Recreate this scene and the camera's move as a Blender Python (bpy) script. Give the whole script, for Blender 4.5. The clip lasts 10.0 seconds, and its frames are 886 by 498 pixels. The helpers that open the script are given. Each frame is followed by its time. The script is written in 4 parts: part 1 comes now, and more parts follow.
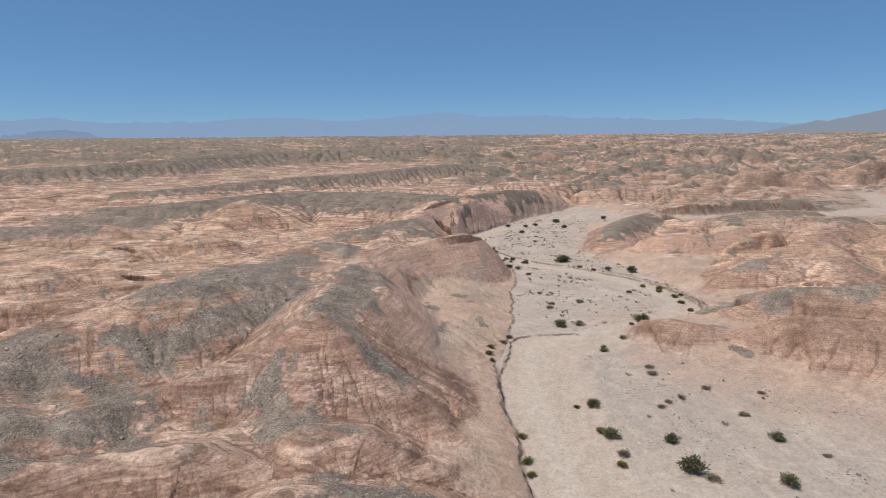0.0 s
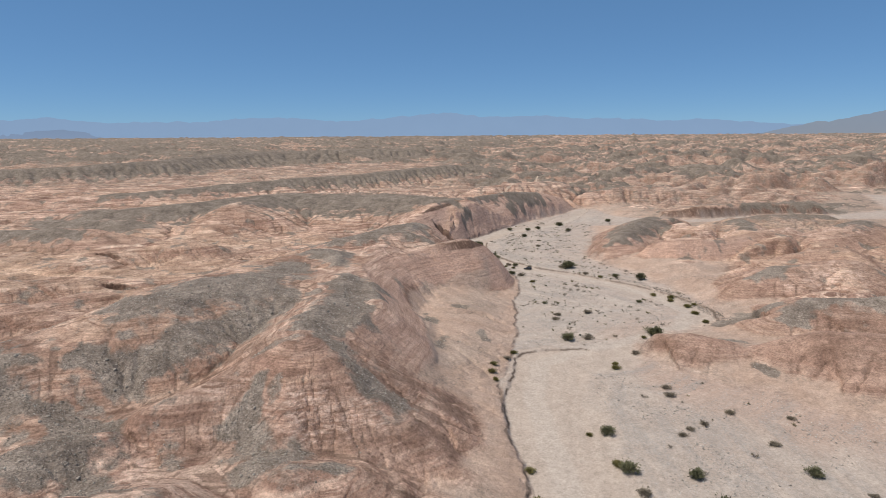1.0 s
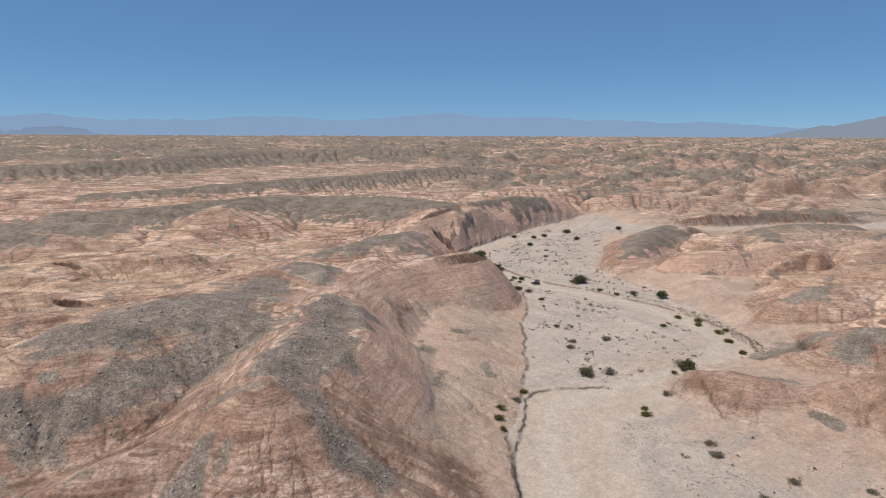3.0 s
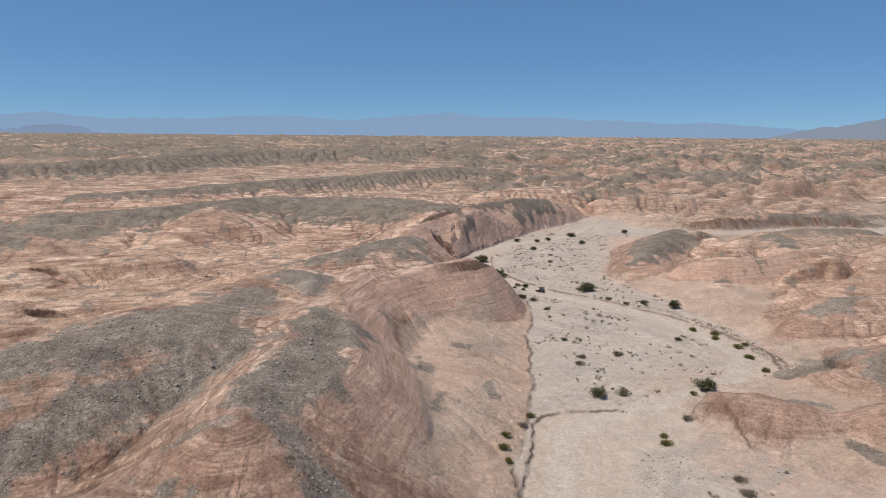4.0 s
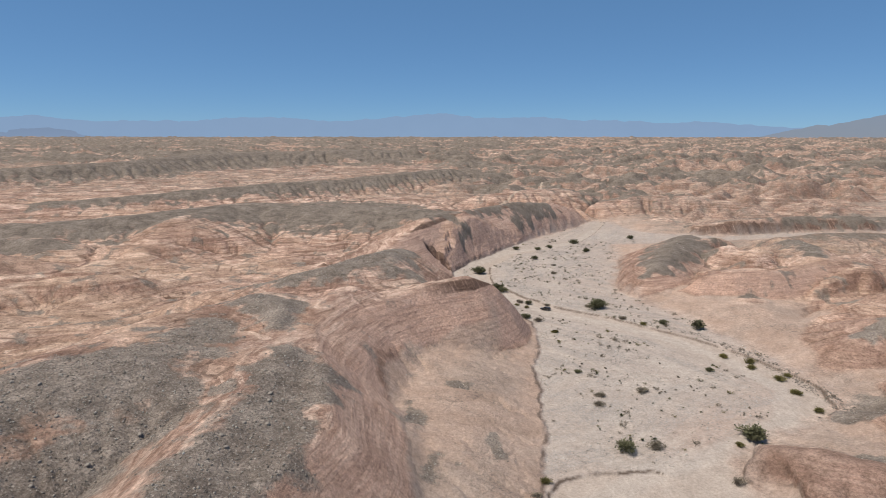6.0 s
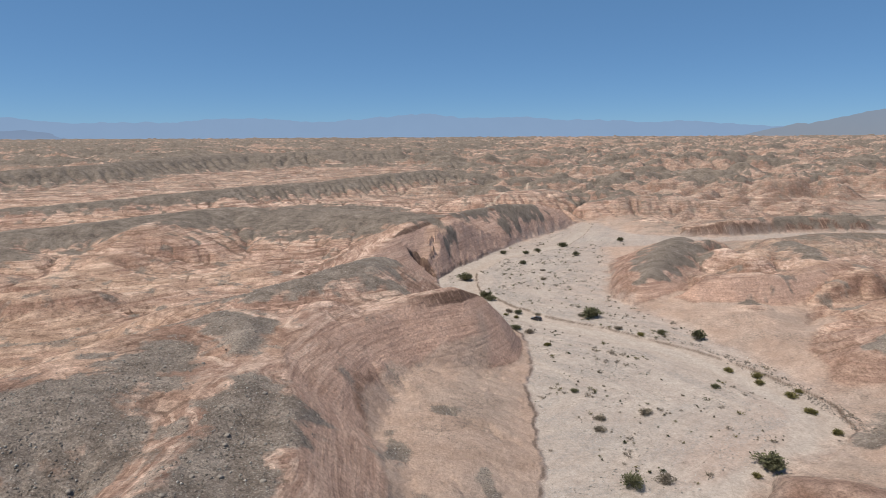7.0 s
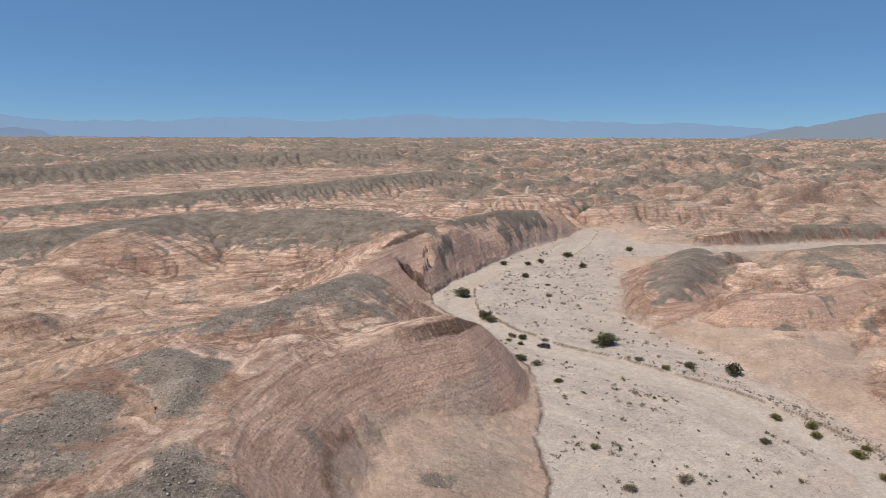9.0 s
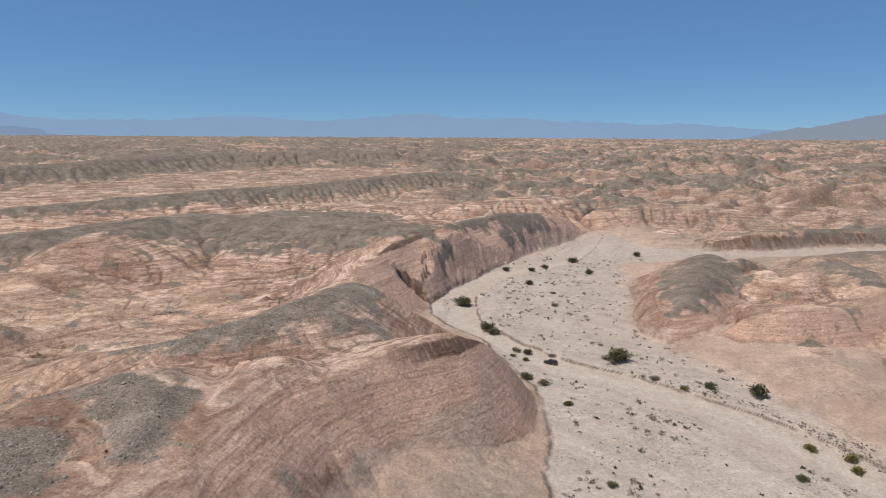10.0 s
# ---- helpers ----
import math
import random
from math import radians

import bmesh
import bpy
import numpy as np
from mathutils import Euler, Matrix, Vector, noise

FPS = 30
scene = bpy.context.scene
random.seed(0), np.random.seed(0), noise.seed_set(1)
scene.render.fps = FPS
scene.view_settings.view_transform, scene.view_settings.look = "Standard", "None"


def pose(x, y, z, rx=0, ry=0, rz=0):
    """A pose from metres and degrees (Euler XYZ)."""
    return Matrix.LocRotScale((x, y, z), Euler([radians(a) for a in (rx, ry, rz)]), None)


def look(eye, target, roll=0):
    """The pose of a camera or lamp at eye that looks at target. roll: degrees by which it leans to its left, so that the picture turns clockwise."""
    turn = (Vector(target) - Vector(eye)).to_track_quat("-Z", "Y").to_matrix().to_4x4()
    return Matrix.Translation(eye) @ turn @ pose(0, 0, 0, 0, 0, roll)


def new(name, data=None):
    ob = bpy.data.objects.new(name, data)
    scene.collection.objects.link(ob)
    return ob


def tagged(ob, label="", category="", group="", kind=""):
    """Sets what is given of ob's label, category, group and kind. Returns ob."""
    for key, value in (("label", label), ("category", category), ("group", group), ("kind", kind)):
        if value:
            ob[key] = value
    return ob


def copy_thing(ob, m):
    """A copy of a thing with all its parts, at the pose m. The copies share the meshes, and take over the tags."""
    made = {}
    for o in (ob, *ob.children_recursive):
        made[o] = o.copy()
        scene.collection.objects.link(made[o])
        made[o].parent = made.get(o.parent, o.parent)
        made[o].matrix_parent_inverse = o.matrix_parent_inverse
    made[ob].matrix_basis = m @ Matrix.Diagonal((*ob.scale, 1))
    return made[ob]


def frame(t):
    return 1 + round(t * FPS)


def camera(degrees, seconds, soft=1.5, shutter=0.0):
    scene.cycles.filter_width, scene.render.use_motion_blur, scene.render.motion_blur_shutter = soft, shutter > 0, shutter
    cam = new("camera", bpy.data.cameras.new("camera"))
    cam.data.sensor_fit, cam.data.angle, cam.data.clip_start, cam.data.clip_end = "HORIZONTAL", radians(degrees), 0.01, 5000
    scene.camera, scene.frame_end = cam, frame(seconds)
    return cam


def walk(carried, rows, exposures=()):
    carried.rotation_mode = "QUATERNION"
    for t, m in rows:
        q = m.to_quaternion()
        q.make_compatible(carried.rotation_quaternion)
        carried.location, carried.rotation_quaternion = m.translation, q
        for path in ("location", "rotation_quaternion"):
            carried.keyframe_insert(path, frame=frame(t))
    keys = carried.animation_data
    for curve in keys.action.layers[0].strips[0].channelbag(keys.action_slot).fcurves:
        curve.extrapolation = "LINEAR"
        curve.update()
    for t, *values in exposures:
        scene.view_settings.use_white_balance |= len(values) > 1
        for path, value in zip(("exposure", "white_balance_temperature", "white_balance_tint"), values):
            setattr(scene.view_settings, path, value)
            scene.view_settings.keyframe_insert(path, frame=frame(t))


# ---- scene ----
cam = camera(70.9, 10.0, soft=0.55)
METRES, EYE, TILT, LEAN, TURN = 170.0, 78.4, 2.24, 3.2, 0.0
ROWS = [
    (0.0, 0.0, 0.0, 0.0, 0.6, -12.39, -2.73),
    (0.5, -0.0001, 0.0481, -0.002, 0.57, -12.37, -2.69),
    (1.0, 0.0001, 0.1, -0.0038, 0.59, -12.36, -2.79),
    (1.5, 0.0002, 0.1519, -0.0055, 0.63, -12.34, -3.03),
    (2.0, 0.0002, 0.1997, -0.0076, 0.65, -12.33, -3.17),
    (2.5, 0.0003, 0.2508, -0.0096, 0.68, -12.33, -3.26),
    (4.0, -0.0002, 0.3978, -0.0159, 0.8, -12.35, -3.63),
    (4.5, -0.0004, 0.45, -0.0184, 0.81, -12.33, -3.62),
    (5.0, -0.0012, 0.4983, -0.0205, 0.79, -12.31, -3.59),
    (5.5, -0.0012, 0.5463, -0.0221, 0.63, -12.28, -3.44),
    (7.0, 0.0023, 0.6982, -0.0276, -1.32, -12.13, -2.95),
    (7.5, 0.004, 0.7462, -0.0293, -1.75, -12.09, -2.86),
    (8.0, 0.0065, 0.7985, -0.0315, -1.71, -12.08, -2.98),
    (8.5, 0.0084, 0.8467, -0.0332, -1.65, -12.08, -3.26),
    (9.0, 0.0108, 0.8988, -0.0354, -1.6, -12.07, -3.41),
    (9.5, 0.0126, 0.9469, -0.037, -1.59, -12.08, -3.5),
    (10.0, 0.0147, 0.9989, -0.0391, -1.56, -12.07, -3.6),
]
walk(cam, [(t, pose(0, 0, EYE, TILT, LEAN, TURN) @ pose(METRES * x, METRES * y, METRES * z, 90 + pitch, roll, yaw)) for t, x, y, z, yaw, pitch, roll in ROWS])


# ---- light ----
SUN_ELEV, SUN_AZ = 64.0, 106.0   # degrees; azimuth from straight ahead towards the left
world = bpy.data.worlds.new("sky")
scene.world = world
world.use_nodes = True
wn = world.node_tree
wn.nodes.clear()
sky = wn.nodes.new("ShaderNodeTexSky")
sky.sky_type = "NISHITA"
sky.sun_disc = False
sky.sun_elevation = radians(SUN_ELEV)
sky.sun_rotation = radians(-SUN_AZ)
sky.altitude = 3000
sky.air_density = 0.8
sky.dust_density = 0.6
sky.ozone_density = 3.0
bg = wn.nodes.new("ShaderNodeBackground")
bg.inputs["Strength"].default_value = 0.09
wout = wn.nodes.new("ShaderNodeOutputWorld")
tint = wn.nodes.new("ShaderNodeMix")
tint.data_type, tint.blend_type = "RGBA", "MULTIPLY"
tint.inputs[0].default_value = 1.0
tint.inputs[7].default_value = (0.76, 0.925, 1.02, 1)
wn.links.new(sky.outputs[0], tint.inputs[6])
veil = wn.nodes.new("ShaderNodeMix")
veil.data_type = "RGBA"
veil.inputs[0].default_value = 0.45
veil.inputs[7].default_value = (1.4, 3.25, 6.1, 1)
wn.links.new(tint.outputs[2], veil.inputs[6])
wn.links.new(veil.outputs[2], bg.inputs[0])
wn.links.new(bg.outputs[0], wout.inputs[0])
sun_data = bpy.data.lights.new("sun", "SUN")
sun_data.energy = 5.0
sun_data.angle = radians(0.55)
sun_data.color = (1.0, 0.915, 0.785)
sun = new("sun", sun_data)
se, sa = radians(SUN_ELEV), radians(SUN_AZ)
sun.matrix_world = look((-math.sin(sa) * math.cos(se) * 300, math.cos(sa) * math.cos(se) * 300, math.sin(se) * 300), (0, 0, 0))
scene.view_settings.exposure = 0.0


# ---- fields: noise, distances, smooth steps ----
PERM = np.random.RandomState(7).permutation(256)
PERM = np.concatenate([PERM, PERM])
GX = np.cos(np.arange(256) * 2 * np.pi / 256 * 37)
GY = np.sin(np.arange(256) * 2 * np.pi / 256 * 37)


def perlin(x, y, seed=0):
    """Gradient noise, about -0.7 to 0.7."""
    x, y = x + seed * 17.31, y + seed * 9.73
    xi, yi = np.floor(x).astype(np.int64), np.floor(y).astype(np.int64)
    fx, fy = x - xi, y - yi
    u, v = fx * fx * fx * (fx * (fx * 6 - 15) + 10), fy * fy * fy * (fy * (fy * 6 - 15) + 10)
    a, b = PERM[xi & 255], PERM[(xi + 1) & 255]
    y0, y1 = yi & 255, (yi + 1) & 255
    g00, g10, g01, g11 = PERM[a + y0], PERM[b + y0], PERM[a + y1], PERM[b + y1]
    n00 = GX[g00] * fx + GY[g00] * fy
    n10 = GX[g10] * (fx - 1) + GY[g10] * fy
    n01 = GX[g01] * fx + GY[g01] * (fy - 1)
    n11 = GX[g11] * (fx - 1) + GY[g11] * (fy - 1)
    low, high = n00 + u * (n10 - n00), n01 + u * (n11 - n01)
    return low + v * (high - low)


def fbm(x, y, octaves=4, seed=0, gain=0.5):
    total, amp, f = 0.0, 1.0, 1.0
    for k in range(octaves):
        total = total + amp * perlin(x * f, y * f, seed + k * 3)
        amp, f = amp * gain, f * 2.03
    return total


def ridged(x, y, octaves=4, seed=0, gain=0.5):
    """0 in the valleys to about 1 on sharp crests."""
    total, amp, f, weight = 0.0, 1.0, 1.0, 0.0
    for k in range(octaves):
        total = total + amp * (1 - np.minimum(1, np.abs(perlin(x * f, y * f, seed + k * 5)) * 2.2))
        weight += amp
        amp, f = amp * gain, f * 2.1
    return total / weight


def step(a, b, v):
    t = np.clip((v - a) / (b - a), 0, 1)
    return t * t * (3 - 2 * t)


def along(x, y, pts):
    """Distance to a polyline, how far along it (metres), which side (+ is right), and the values of its further columns there."""
    best = np.full(x.shape, 1e9)
    arc, side = np.zeros(x.shape), np.ones(x.shape)
    cols = [np.zeros(x.shape) for _ in range(len(pts[0]) - 2)]
    run = 0.0
    for p, q in zip(pts[:-1], pts[1:]):
        dx, dy = q[0] - p[0], q[1] - p[1]
        length = math.hypot(dx, dy)
        t = np.clip(((x - p[0]) * dx + (y - p[1]) * dy) / length ** 2, 0, 1)
        ex, ey = x - p[0] - t * dx, y - p[1] - t * dy
        d = np.hypot(ex, ey)
        near = d < best
        best = np.where(near, d, best)
        arc = np.where(near, run + t * length, arc)
        side = np.where(near, np.sign(ex * dy - ey * dx), side)
        cols = [np.where(near, p[k + 2] + t * (q[k + 2] - p[k + 2]), c) for k, c in enumerate(cols)]
        run += length
    return best, arc, side, cols


def inside(x, y, pts):
    """Signed distance to a closed outline: negative within."""
    d = along(x, y, pts + [pts[0]])[0]
    odd = np.zeros(x.shape, bool)
    for p, q in zip(pts, pts[1:] + [pts[0]]):
        cross = ((p[1] > y) != (q[1] > y)) & (x < (q[0] - p[0]) * (y - p[1]) / (q[1] - p[1] + 1e-9) + p[0])
        odd ^= cross
    return np.where(odd, -d, d)


def smax(a, b, k):
    h = np.clip(0.5 + 0.5 * (a - b) / k, 0, 1)
    return b + (a - b) * h + k * h * (1 - h)


# ---- the plan: the wash, its track, the ridges ----
WASH = [(19, -400), (19, 60), (17, 128), (18, 152), (16, 170), (15.5, 207), (24, 232), (28, 263), (31, 303), (36, 325), (36, 352), (24, 400), (5, 432),
        (5, 447), (17, 479), (43, 524), (72, 573), (110, 622), (134, 667), (150, 660), (160, 600), (215, 578), (270, 594), (346, 596), (440, 640), (520, 800), (540, 795),
        (480, 630), (390, 572), (300, 576), (226, 562), (172, 548), (122, 540), (115, 508), (101, 450), (91, 425), (88, 405), (95, 386), (104, 360), (113, 325), (119, 297), (117, 272),
        (100, 258), (76, 244), (68, 232), (73, 218), (81, 206), (92, 201), (101, 195), (109, 181), (121, 173), (160, 120), (200, 40), (230, -400)]
# the lower, freshly washed channel, a metre or so below its terraces
CHANNEL = [(56, -400, 30), (52, 60, 26), (30, 128, 13), (29, 160, 13), (29, 190, 13), (36, 222, 13), (55, 226, 10), (70, 238, 5), (88, 256, 4), (107, 268, 6), (110, 285, 6), (100, 308, 9), (85, 334, 7), (66, 354, 7), (46, 371, 8), (33, 392, 6), (20, 425, 6), (22, 465, 6), (42, 507, 7), (66, 528, 7), (92, 550, 6), (118, 600, 5), (140, 655, 5)]
TRACK = [(44, -300), (36, 60), (27, 128), (26, 165), (26, 195), (31, 222), (50, 236), (74, 247), (94, 262), (104, 280), (100, 306), (87, 332), (68, 352), (45, 370), (32, 392), (16, 425), (18, 470), (40, 509), (66, 529), (96, 552), (124, 610)]

TRAIL = [(-70, 596), (-18, 609), (16, 629), (41, 643), (73, 707), (105, 784), (120, 860)]

# crest lines: each point is x, y, height, then the fall to the left and to the right of the line (metres a metre);
# then how rilled, how wandering, how round the crest, half the width of its flat top, how brown its clay,
# and for a dark hard bed under the edge its lowest and highest level and from which y on
RIDGES = []


def ridge(points, rill, warped, crest, flat=0.0, brown=0.0, bed=None, reach=70.0):
    """reach: how far out the flanks keep their fall; past it they drop off."""
    RIDGES.append((points, rill, warped, crest, flat, brown, bed, reach))


# the near ridge: the edge over its brown face, which ends in the bluff over the wash
ridge([(-31, 168, 23, .1, .6), (-30, 185, 24.5, .08, .75), (-26, 200, 25, .05, .85), (-22, 212, 25, .05, .9), (-27, 238, 25.8, .05, .9), (-34, 260, 26.5, .1, 1.0), (-40, 282, 27, .1, 1.1)], 0.2, 0.9, 0.8, 0, 0.8, None, 17)
ridge([(-42, 276, 25, .1, 1.0), (-30, 287, 25.6, .15, 1.05), (-21, 299, 25.5, .15, 1.1), (-12, 310, 26.8, .2, 1.1), (-4, 316, 28.6, .25, 1.15), (9, 325, 29, .3, 1.2), (19, 333, 24.5, .5, 1.2), (28, 341, 13.5, .8, 1.1), (35, 347, 3, 1, 1)], 0.15, 0.9, 0.8, 0, 0.6, (24.6, 28.6, 308), 17)
# its crest, the arms of its front cone and the low spurs before it
ridge([(-40, 173, 27, .5, .4), (-42, 182, 28, .5, .4), (-41, 204, 27.5, .42, .4), (-40, 224, 27, .2, .4), (-38, 240, 28, .14, .5), (-40, 254, 27.5, .1, .6), (-37, 268, 27.5, .2, .7), (-36, 285, 29.3, .3, .7), (-31, 305, 29.5, .3, .6)], 0.3, 1.2, 3.0, reach=15)
ridge([(-40, 174, 27, .5, .5), (-55, 164, 21.5, .5, .55), (-72, 152, 16, .55, .6), (-80, 143, 10, .6, .6)], 0.55, 2.0, 2.0, 0, 0.45)
ridge([(-37, 174, 26, .5, .5), (-31, 166, 24, .5, .55), (-14, 158, 13.5, .5, .5), (0, 146, 5, .4, .4)], 0.5, 2.0, 2.5, 0, 0.45)
ridge([(-40, 172, 26.5, .55, .55), (-39, 162, 22, .55, .55), (-36, 150, 15.5, .5, .5), (-33, 143, 11, .5, .5)], 0.6, 2.0, 3.0, 0, 0.45)
ridge([(-88, 106, 18, .4, .5), (-66, 115, 16, .5, .5), (-53, 119, 16.2, .5, .5), (-42, 117, 13, .5, .5)], 0.8, 2.5, 3.0)
ridge([(-42, 136, 12, .4, .5), (-31, 130, 15, .45, .55), (-20, 132, 12.5, .4, .5), (-8, 130, 7, .4, .5)], 0.6, 2.0, 5.0)
ridge([(-30, 104, 15, .4, .4), (-8, 106, 12, .4, .5), (7, 113, 5.5, .4, .5)], 0.7, 2.5, 4.0)
ridge([(-150, 168, 22, .4, .45), (-125, 173, 20, .4, .5), (-104, 159, 17, .45, .5), (-88, 144, 12, .5, .5)], 0.7, 3.0, 4.0)
ridge([(-125, 138, 19, .4, .45), (-98, 132, 15.5, .45, .5), (-84, 120, 11, .5, .5)], 0.7, 3.0, 4.0)
# the dark ridge left of it, and its knolls
ridge([(-140, 150, 17, .4, .5), (-116, 180, 23, .4, .5), (-94, 206, 29.5, .4, .45), (-88, 219, 30.3, .38, .4), (-82, 234, 29.5, .36, .25), (-79, 256, 28.3, .36, .16), (-75, 270, 27, .36, .14), (-66, 282, 27.5, .36, .2), (-56, 290, 29, .4, .4)], 0.4, 2.4, 5.0, 7.0, reach=32)
ridge([(-54, 290, 29.6, .5, .4), (-47, 280, 30.6, .8, .4), (-46, 266, 29, 1.0, .4)], 0.3, 1.5, 3.0, reach=18)
ridge([(-86, 330, 21.5, .4, .4), (-58, 322, 28, .42, .42), (-41, 334, 31, .42, .5), (-27, 348, 32.5, .42, .6), (-20, 370, 31, .42, .7), (-23, 392, 27, .35, .8), (-28, 412, 23, .35, .9)], 0.35, 2.0, 8.0)
ridge([(-32, 405, 22, .35, .9), (-20, 442, 27, .35, 1.0), (-9, 483, 31.5, .35, 1.0), (8, 513, 31, .3, 1.0), (34, 557, 30, .3, .95), (57, 589, 30, .3, .85), (90, 626, 26, .3, .8), (112, 660, 19, .3, .8), (130, 692, 11, .4, .6)], 0.4, 1.4, 1.6, 0, 0.0, (27.2, 29.6, 440))
# two low dark hills on the upland
ridge([(-310, 398, 22, .4, .4), (-240, 393, 26, .4, .45), (-213, 390, 25, .4, .5), (-188, 396, 19, .4, .45)], 0.6, 4.0, 5.0, 0, 0.5)
ridge([(-290, 446, 23, .35, .4), (-215, 438, 25, .35, .45), (-186, 430, 19, .4, .4)], 0.6, 4.0, 5.0, 0, 0.3)
# right bank: the mound, the hill behind it, the hills over the second bend
ridge([(70, 233, 3, .6, .45), (77, 236, 7.8, .6, .36), (86, 232, 9, .6, .38), (95, 226, 8, .55, .4), (103, 218, 5, .5, .45)], 0.7, 1.2, 5.0, 0, 0.85)
ridge([(100, 224, 4.5, .6, .5), (112, 220, 10.5, .55, .5), (126, 217, 14.3, .5, .48), (150, 204, 16, .45, .45), (185, 192, 20, .4, .45)], 0.9, 2.5, 4.0, 0, 0.8)
ridge([(113, 262, 4, .6, .6), (124, 250, 11, .5, .5), (143, 258, 14.5, .4, .4), (176, 250, 18, .4, .4)], 0.9, 3.0, 3.0, 0, 0.6)
ridge([(124, 290, 4, .4, .5), (142, 302, 12.5, .4, .5), (158, 312, 16.5, .4, .45), (200, 322, 18, .4, .4)], 0.8, 3.0, 3.0, 0, 0.5)
ridge([(91, 392, 4.5, .8, 1.0), (99, 401, 11.5, .6, 1.0), (110, 415, 15.5, .5, .9), (126, 440, 18, .42, .6), (146, 474, 19.5, .45, .5), (164, 512, 16, .5, .5), (172, 545, 9, .5, .5)], 0.35, 1.6, 5.0, 0, 0.6)
ridge([(116, 393, 8, .5, 1.2), (122, 389, 15.5, .4, 1.35), (134, 388, 18, .25, 1.4), (152, 390, 18, .25, 1.35), (166, 396, 16, .3, 1.1), (192, 412, 17, .4, .7), (226, 430, 19, .4, .5)], 0.3, 1.2, 1.6, 0, 0.7)
ridge([(182, 392, 8, .6, .7), (192, 412, 16, .5, .7), (204, 440, 21, .45, .55), (218, 486, 17, .5, .5)], 0.6, 2.5, 5.0, 0, 0.35)
ridge([(214, 384, 7, .6, .7), (236, 404, 16, .5, .75), (262, 428, 21, .45, .6), (292, 452, 20, .4, .5)], 0.6, 2.5, 5.0, 0, 0.6)
ridge([(252, 366, 7, .6, .7), (276, 384, 16, .5, .75), (312, 402, 21, .45, .6), (350, 410, 20, .4, .5)], 0.6, 2.5, 5.0, 0, 0.35)
ridge([(174, 352, 6, .6, .7), (192, 362, 13, .5, .75), (222, 364, 17, .45, .6)], 0.6, 2.5, 5.0, 0, 0.6)
ridge([(200, 586, 12, .2, 1.6), (240, 592, 17, .2, 1.8), (290, 606, 17, .2, 1.8), (350, 608, 17, .2, 1.6)], 0.2, 1.5, 2.0, 0, 0.4, (5.0, 16.0, 480))
ridge([(225, 516, 13, .4, .3), (262, 521, 16, .4, .3), (310, 531, 15, .4, .3)], 0.6, 3.0, 3.0)
# the long ridges across the left and the middle distance
ridge([(-330, 474, 27, .3, .4), (-240, 466, 29, .3, .45), (-198, 484, 31, .25, .45), (-170, 522, 32, .2, .28), (-140, 558, 32, .2, .22), (-100, 558, 31, .2, .22), (-50, 540, 31.5, .2, .24), (-8, 514, 32, .2, .3), (8, 512, 31, .2, .3)], 0.7, 6.0, 12.0)
ridge([(-163, 448, 24, .4, .4), (-161, 462, 31, .35, .35), (-158, 500, 32, .3, .3), (-148, 540, 32, .3, .3)], 0.5, 3.0, 5.0)
ridge([(-330, 560, 30, .3, .4), (-250, 612, 33, .3, .4), (-200, 657, 36, .3, .4), (-165, 706, 36.5, .3, .4), (-108, 757, 37, .3, .4), (-50, 832, 40, .3, .4), (10, 905, 42, .3, .4)], 1.0, 5.0, 8.0)
ridge([(-640, 740, 42, .3, .4), (-490, 830, 46, .3, .4), (-420, 950, 50, .3, .42), (-400, 1120, 54, .3, .42), (-340, 1260, 56, .3, .4), (-200, 1340, 58, .3, .4), (-80, 1410, 58, .3, .4)], 1.1, 8.0, 10.0)
ridge([(-330, 850, 30, .4, .35), (-270, 880, 33, .4, .35), (-200, 960, 36, .4, .35)], 0.9, 7.0, 9.0)
ridge([(40, 690, 27, .3, .4), (90, 715, 30, .3, .4), (130, 755, 28, .3, .4)], 0.9, 7.0, 9.0)
ridge([(150, 700, 18, .3, .5), (190, 720, 25, .35, .5), (240, 715, 24, .35, .5), (290, 690, 18, .3, .5)], 0.9, 7.0, 9.0)
# alcoves washed out of the soft beds: x, y, reach, depth
HOLLOWS = [(-3, 447, 5, 7), (-147, 284, 4.5, 5), (-95, 402, 4, 4), (-112, 352, 3, 3), (-176, 330, 4, 4), (-60, 420, 3, 3), (196, 452, 3, 3), (232, 470, 3, 3)]
# dark gravel sheets over crests and flanks: x, y, reach
GRAVEL = []


def sheet(*places):
    GRAVEL.append(list(places))


sheet((-39, 186, 6), (-34, 204, 11), (-33, 228, 11), (-37, 246, 6))
sheet((-34, 178, 3), (-24, 170, 4), (-13, 161, 4))
sheet((-46, 161, 1.5), (-46, 150, 3.5), (-42, 142, 5), (-36, 135, 6))
sheet((-32, 131, 4), (-24, 132, 3))
sheet((-22, 108, 7), (-6, 108, 4))
sheet((-95, 202, 11), (-84, 210, 14), (-73, 228, 14), (-67, 248, 10), (-64, 268, 8))
sheet((-98, 176, 4), (-84, 174, 7), (-76, 184, 8), (-66, 200, 8), (-59, 214, 6), (-55, 228, 4))
sheet((-96, 158, 4), (-84, 152, 5), (-80, 138, 6), (-72, 128, 5), (-66, 122, 3))
sheet((-104, 118, 9), (-90, 112, 7))
sheet((-150, 172, 14), (-124, 168, 12), (-106, 154, 8))
sheet((-116, 136, 9), (-94, 128, 7), (-78, 132, 5))
sheet((-300, 394, 12), (-244, 388, 10), (-224, 385, 6))
sheet((-280, 440, 12), (-226, 432, 10), (-200, 428, 6))
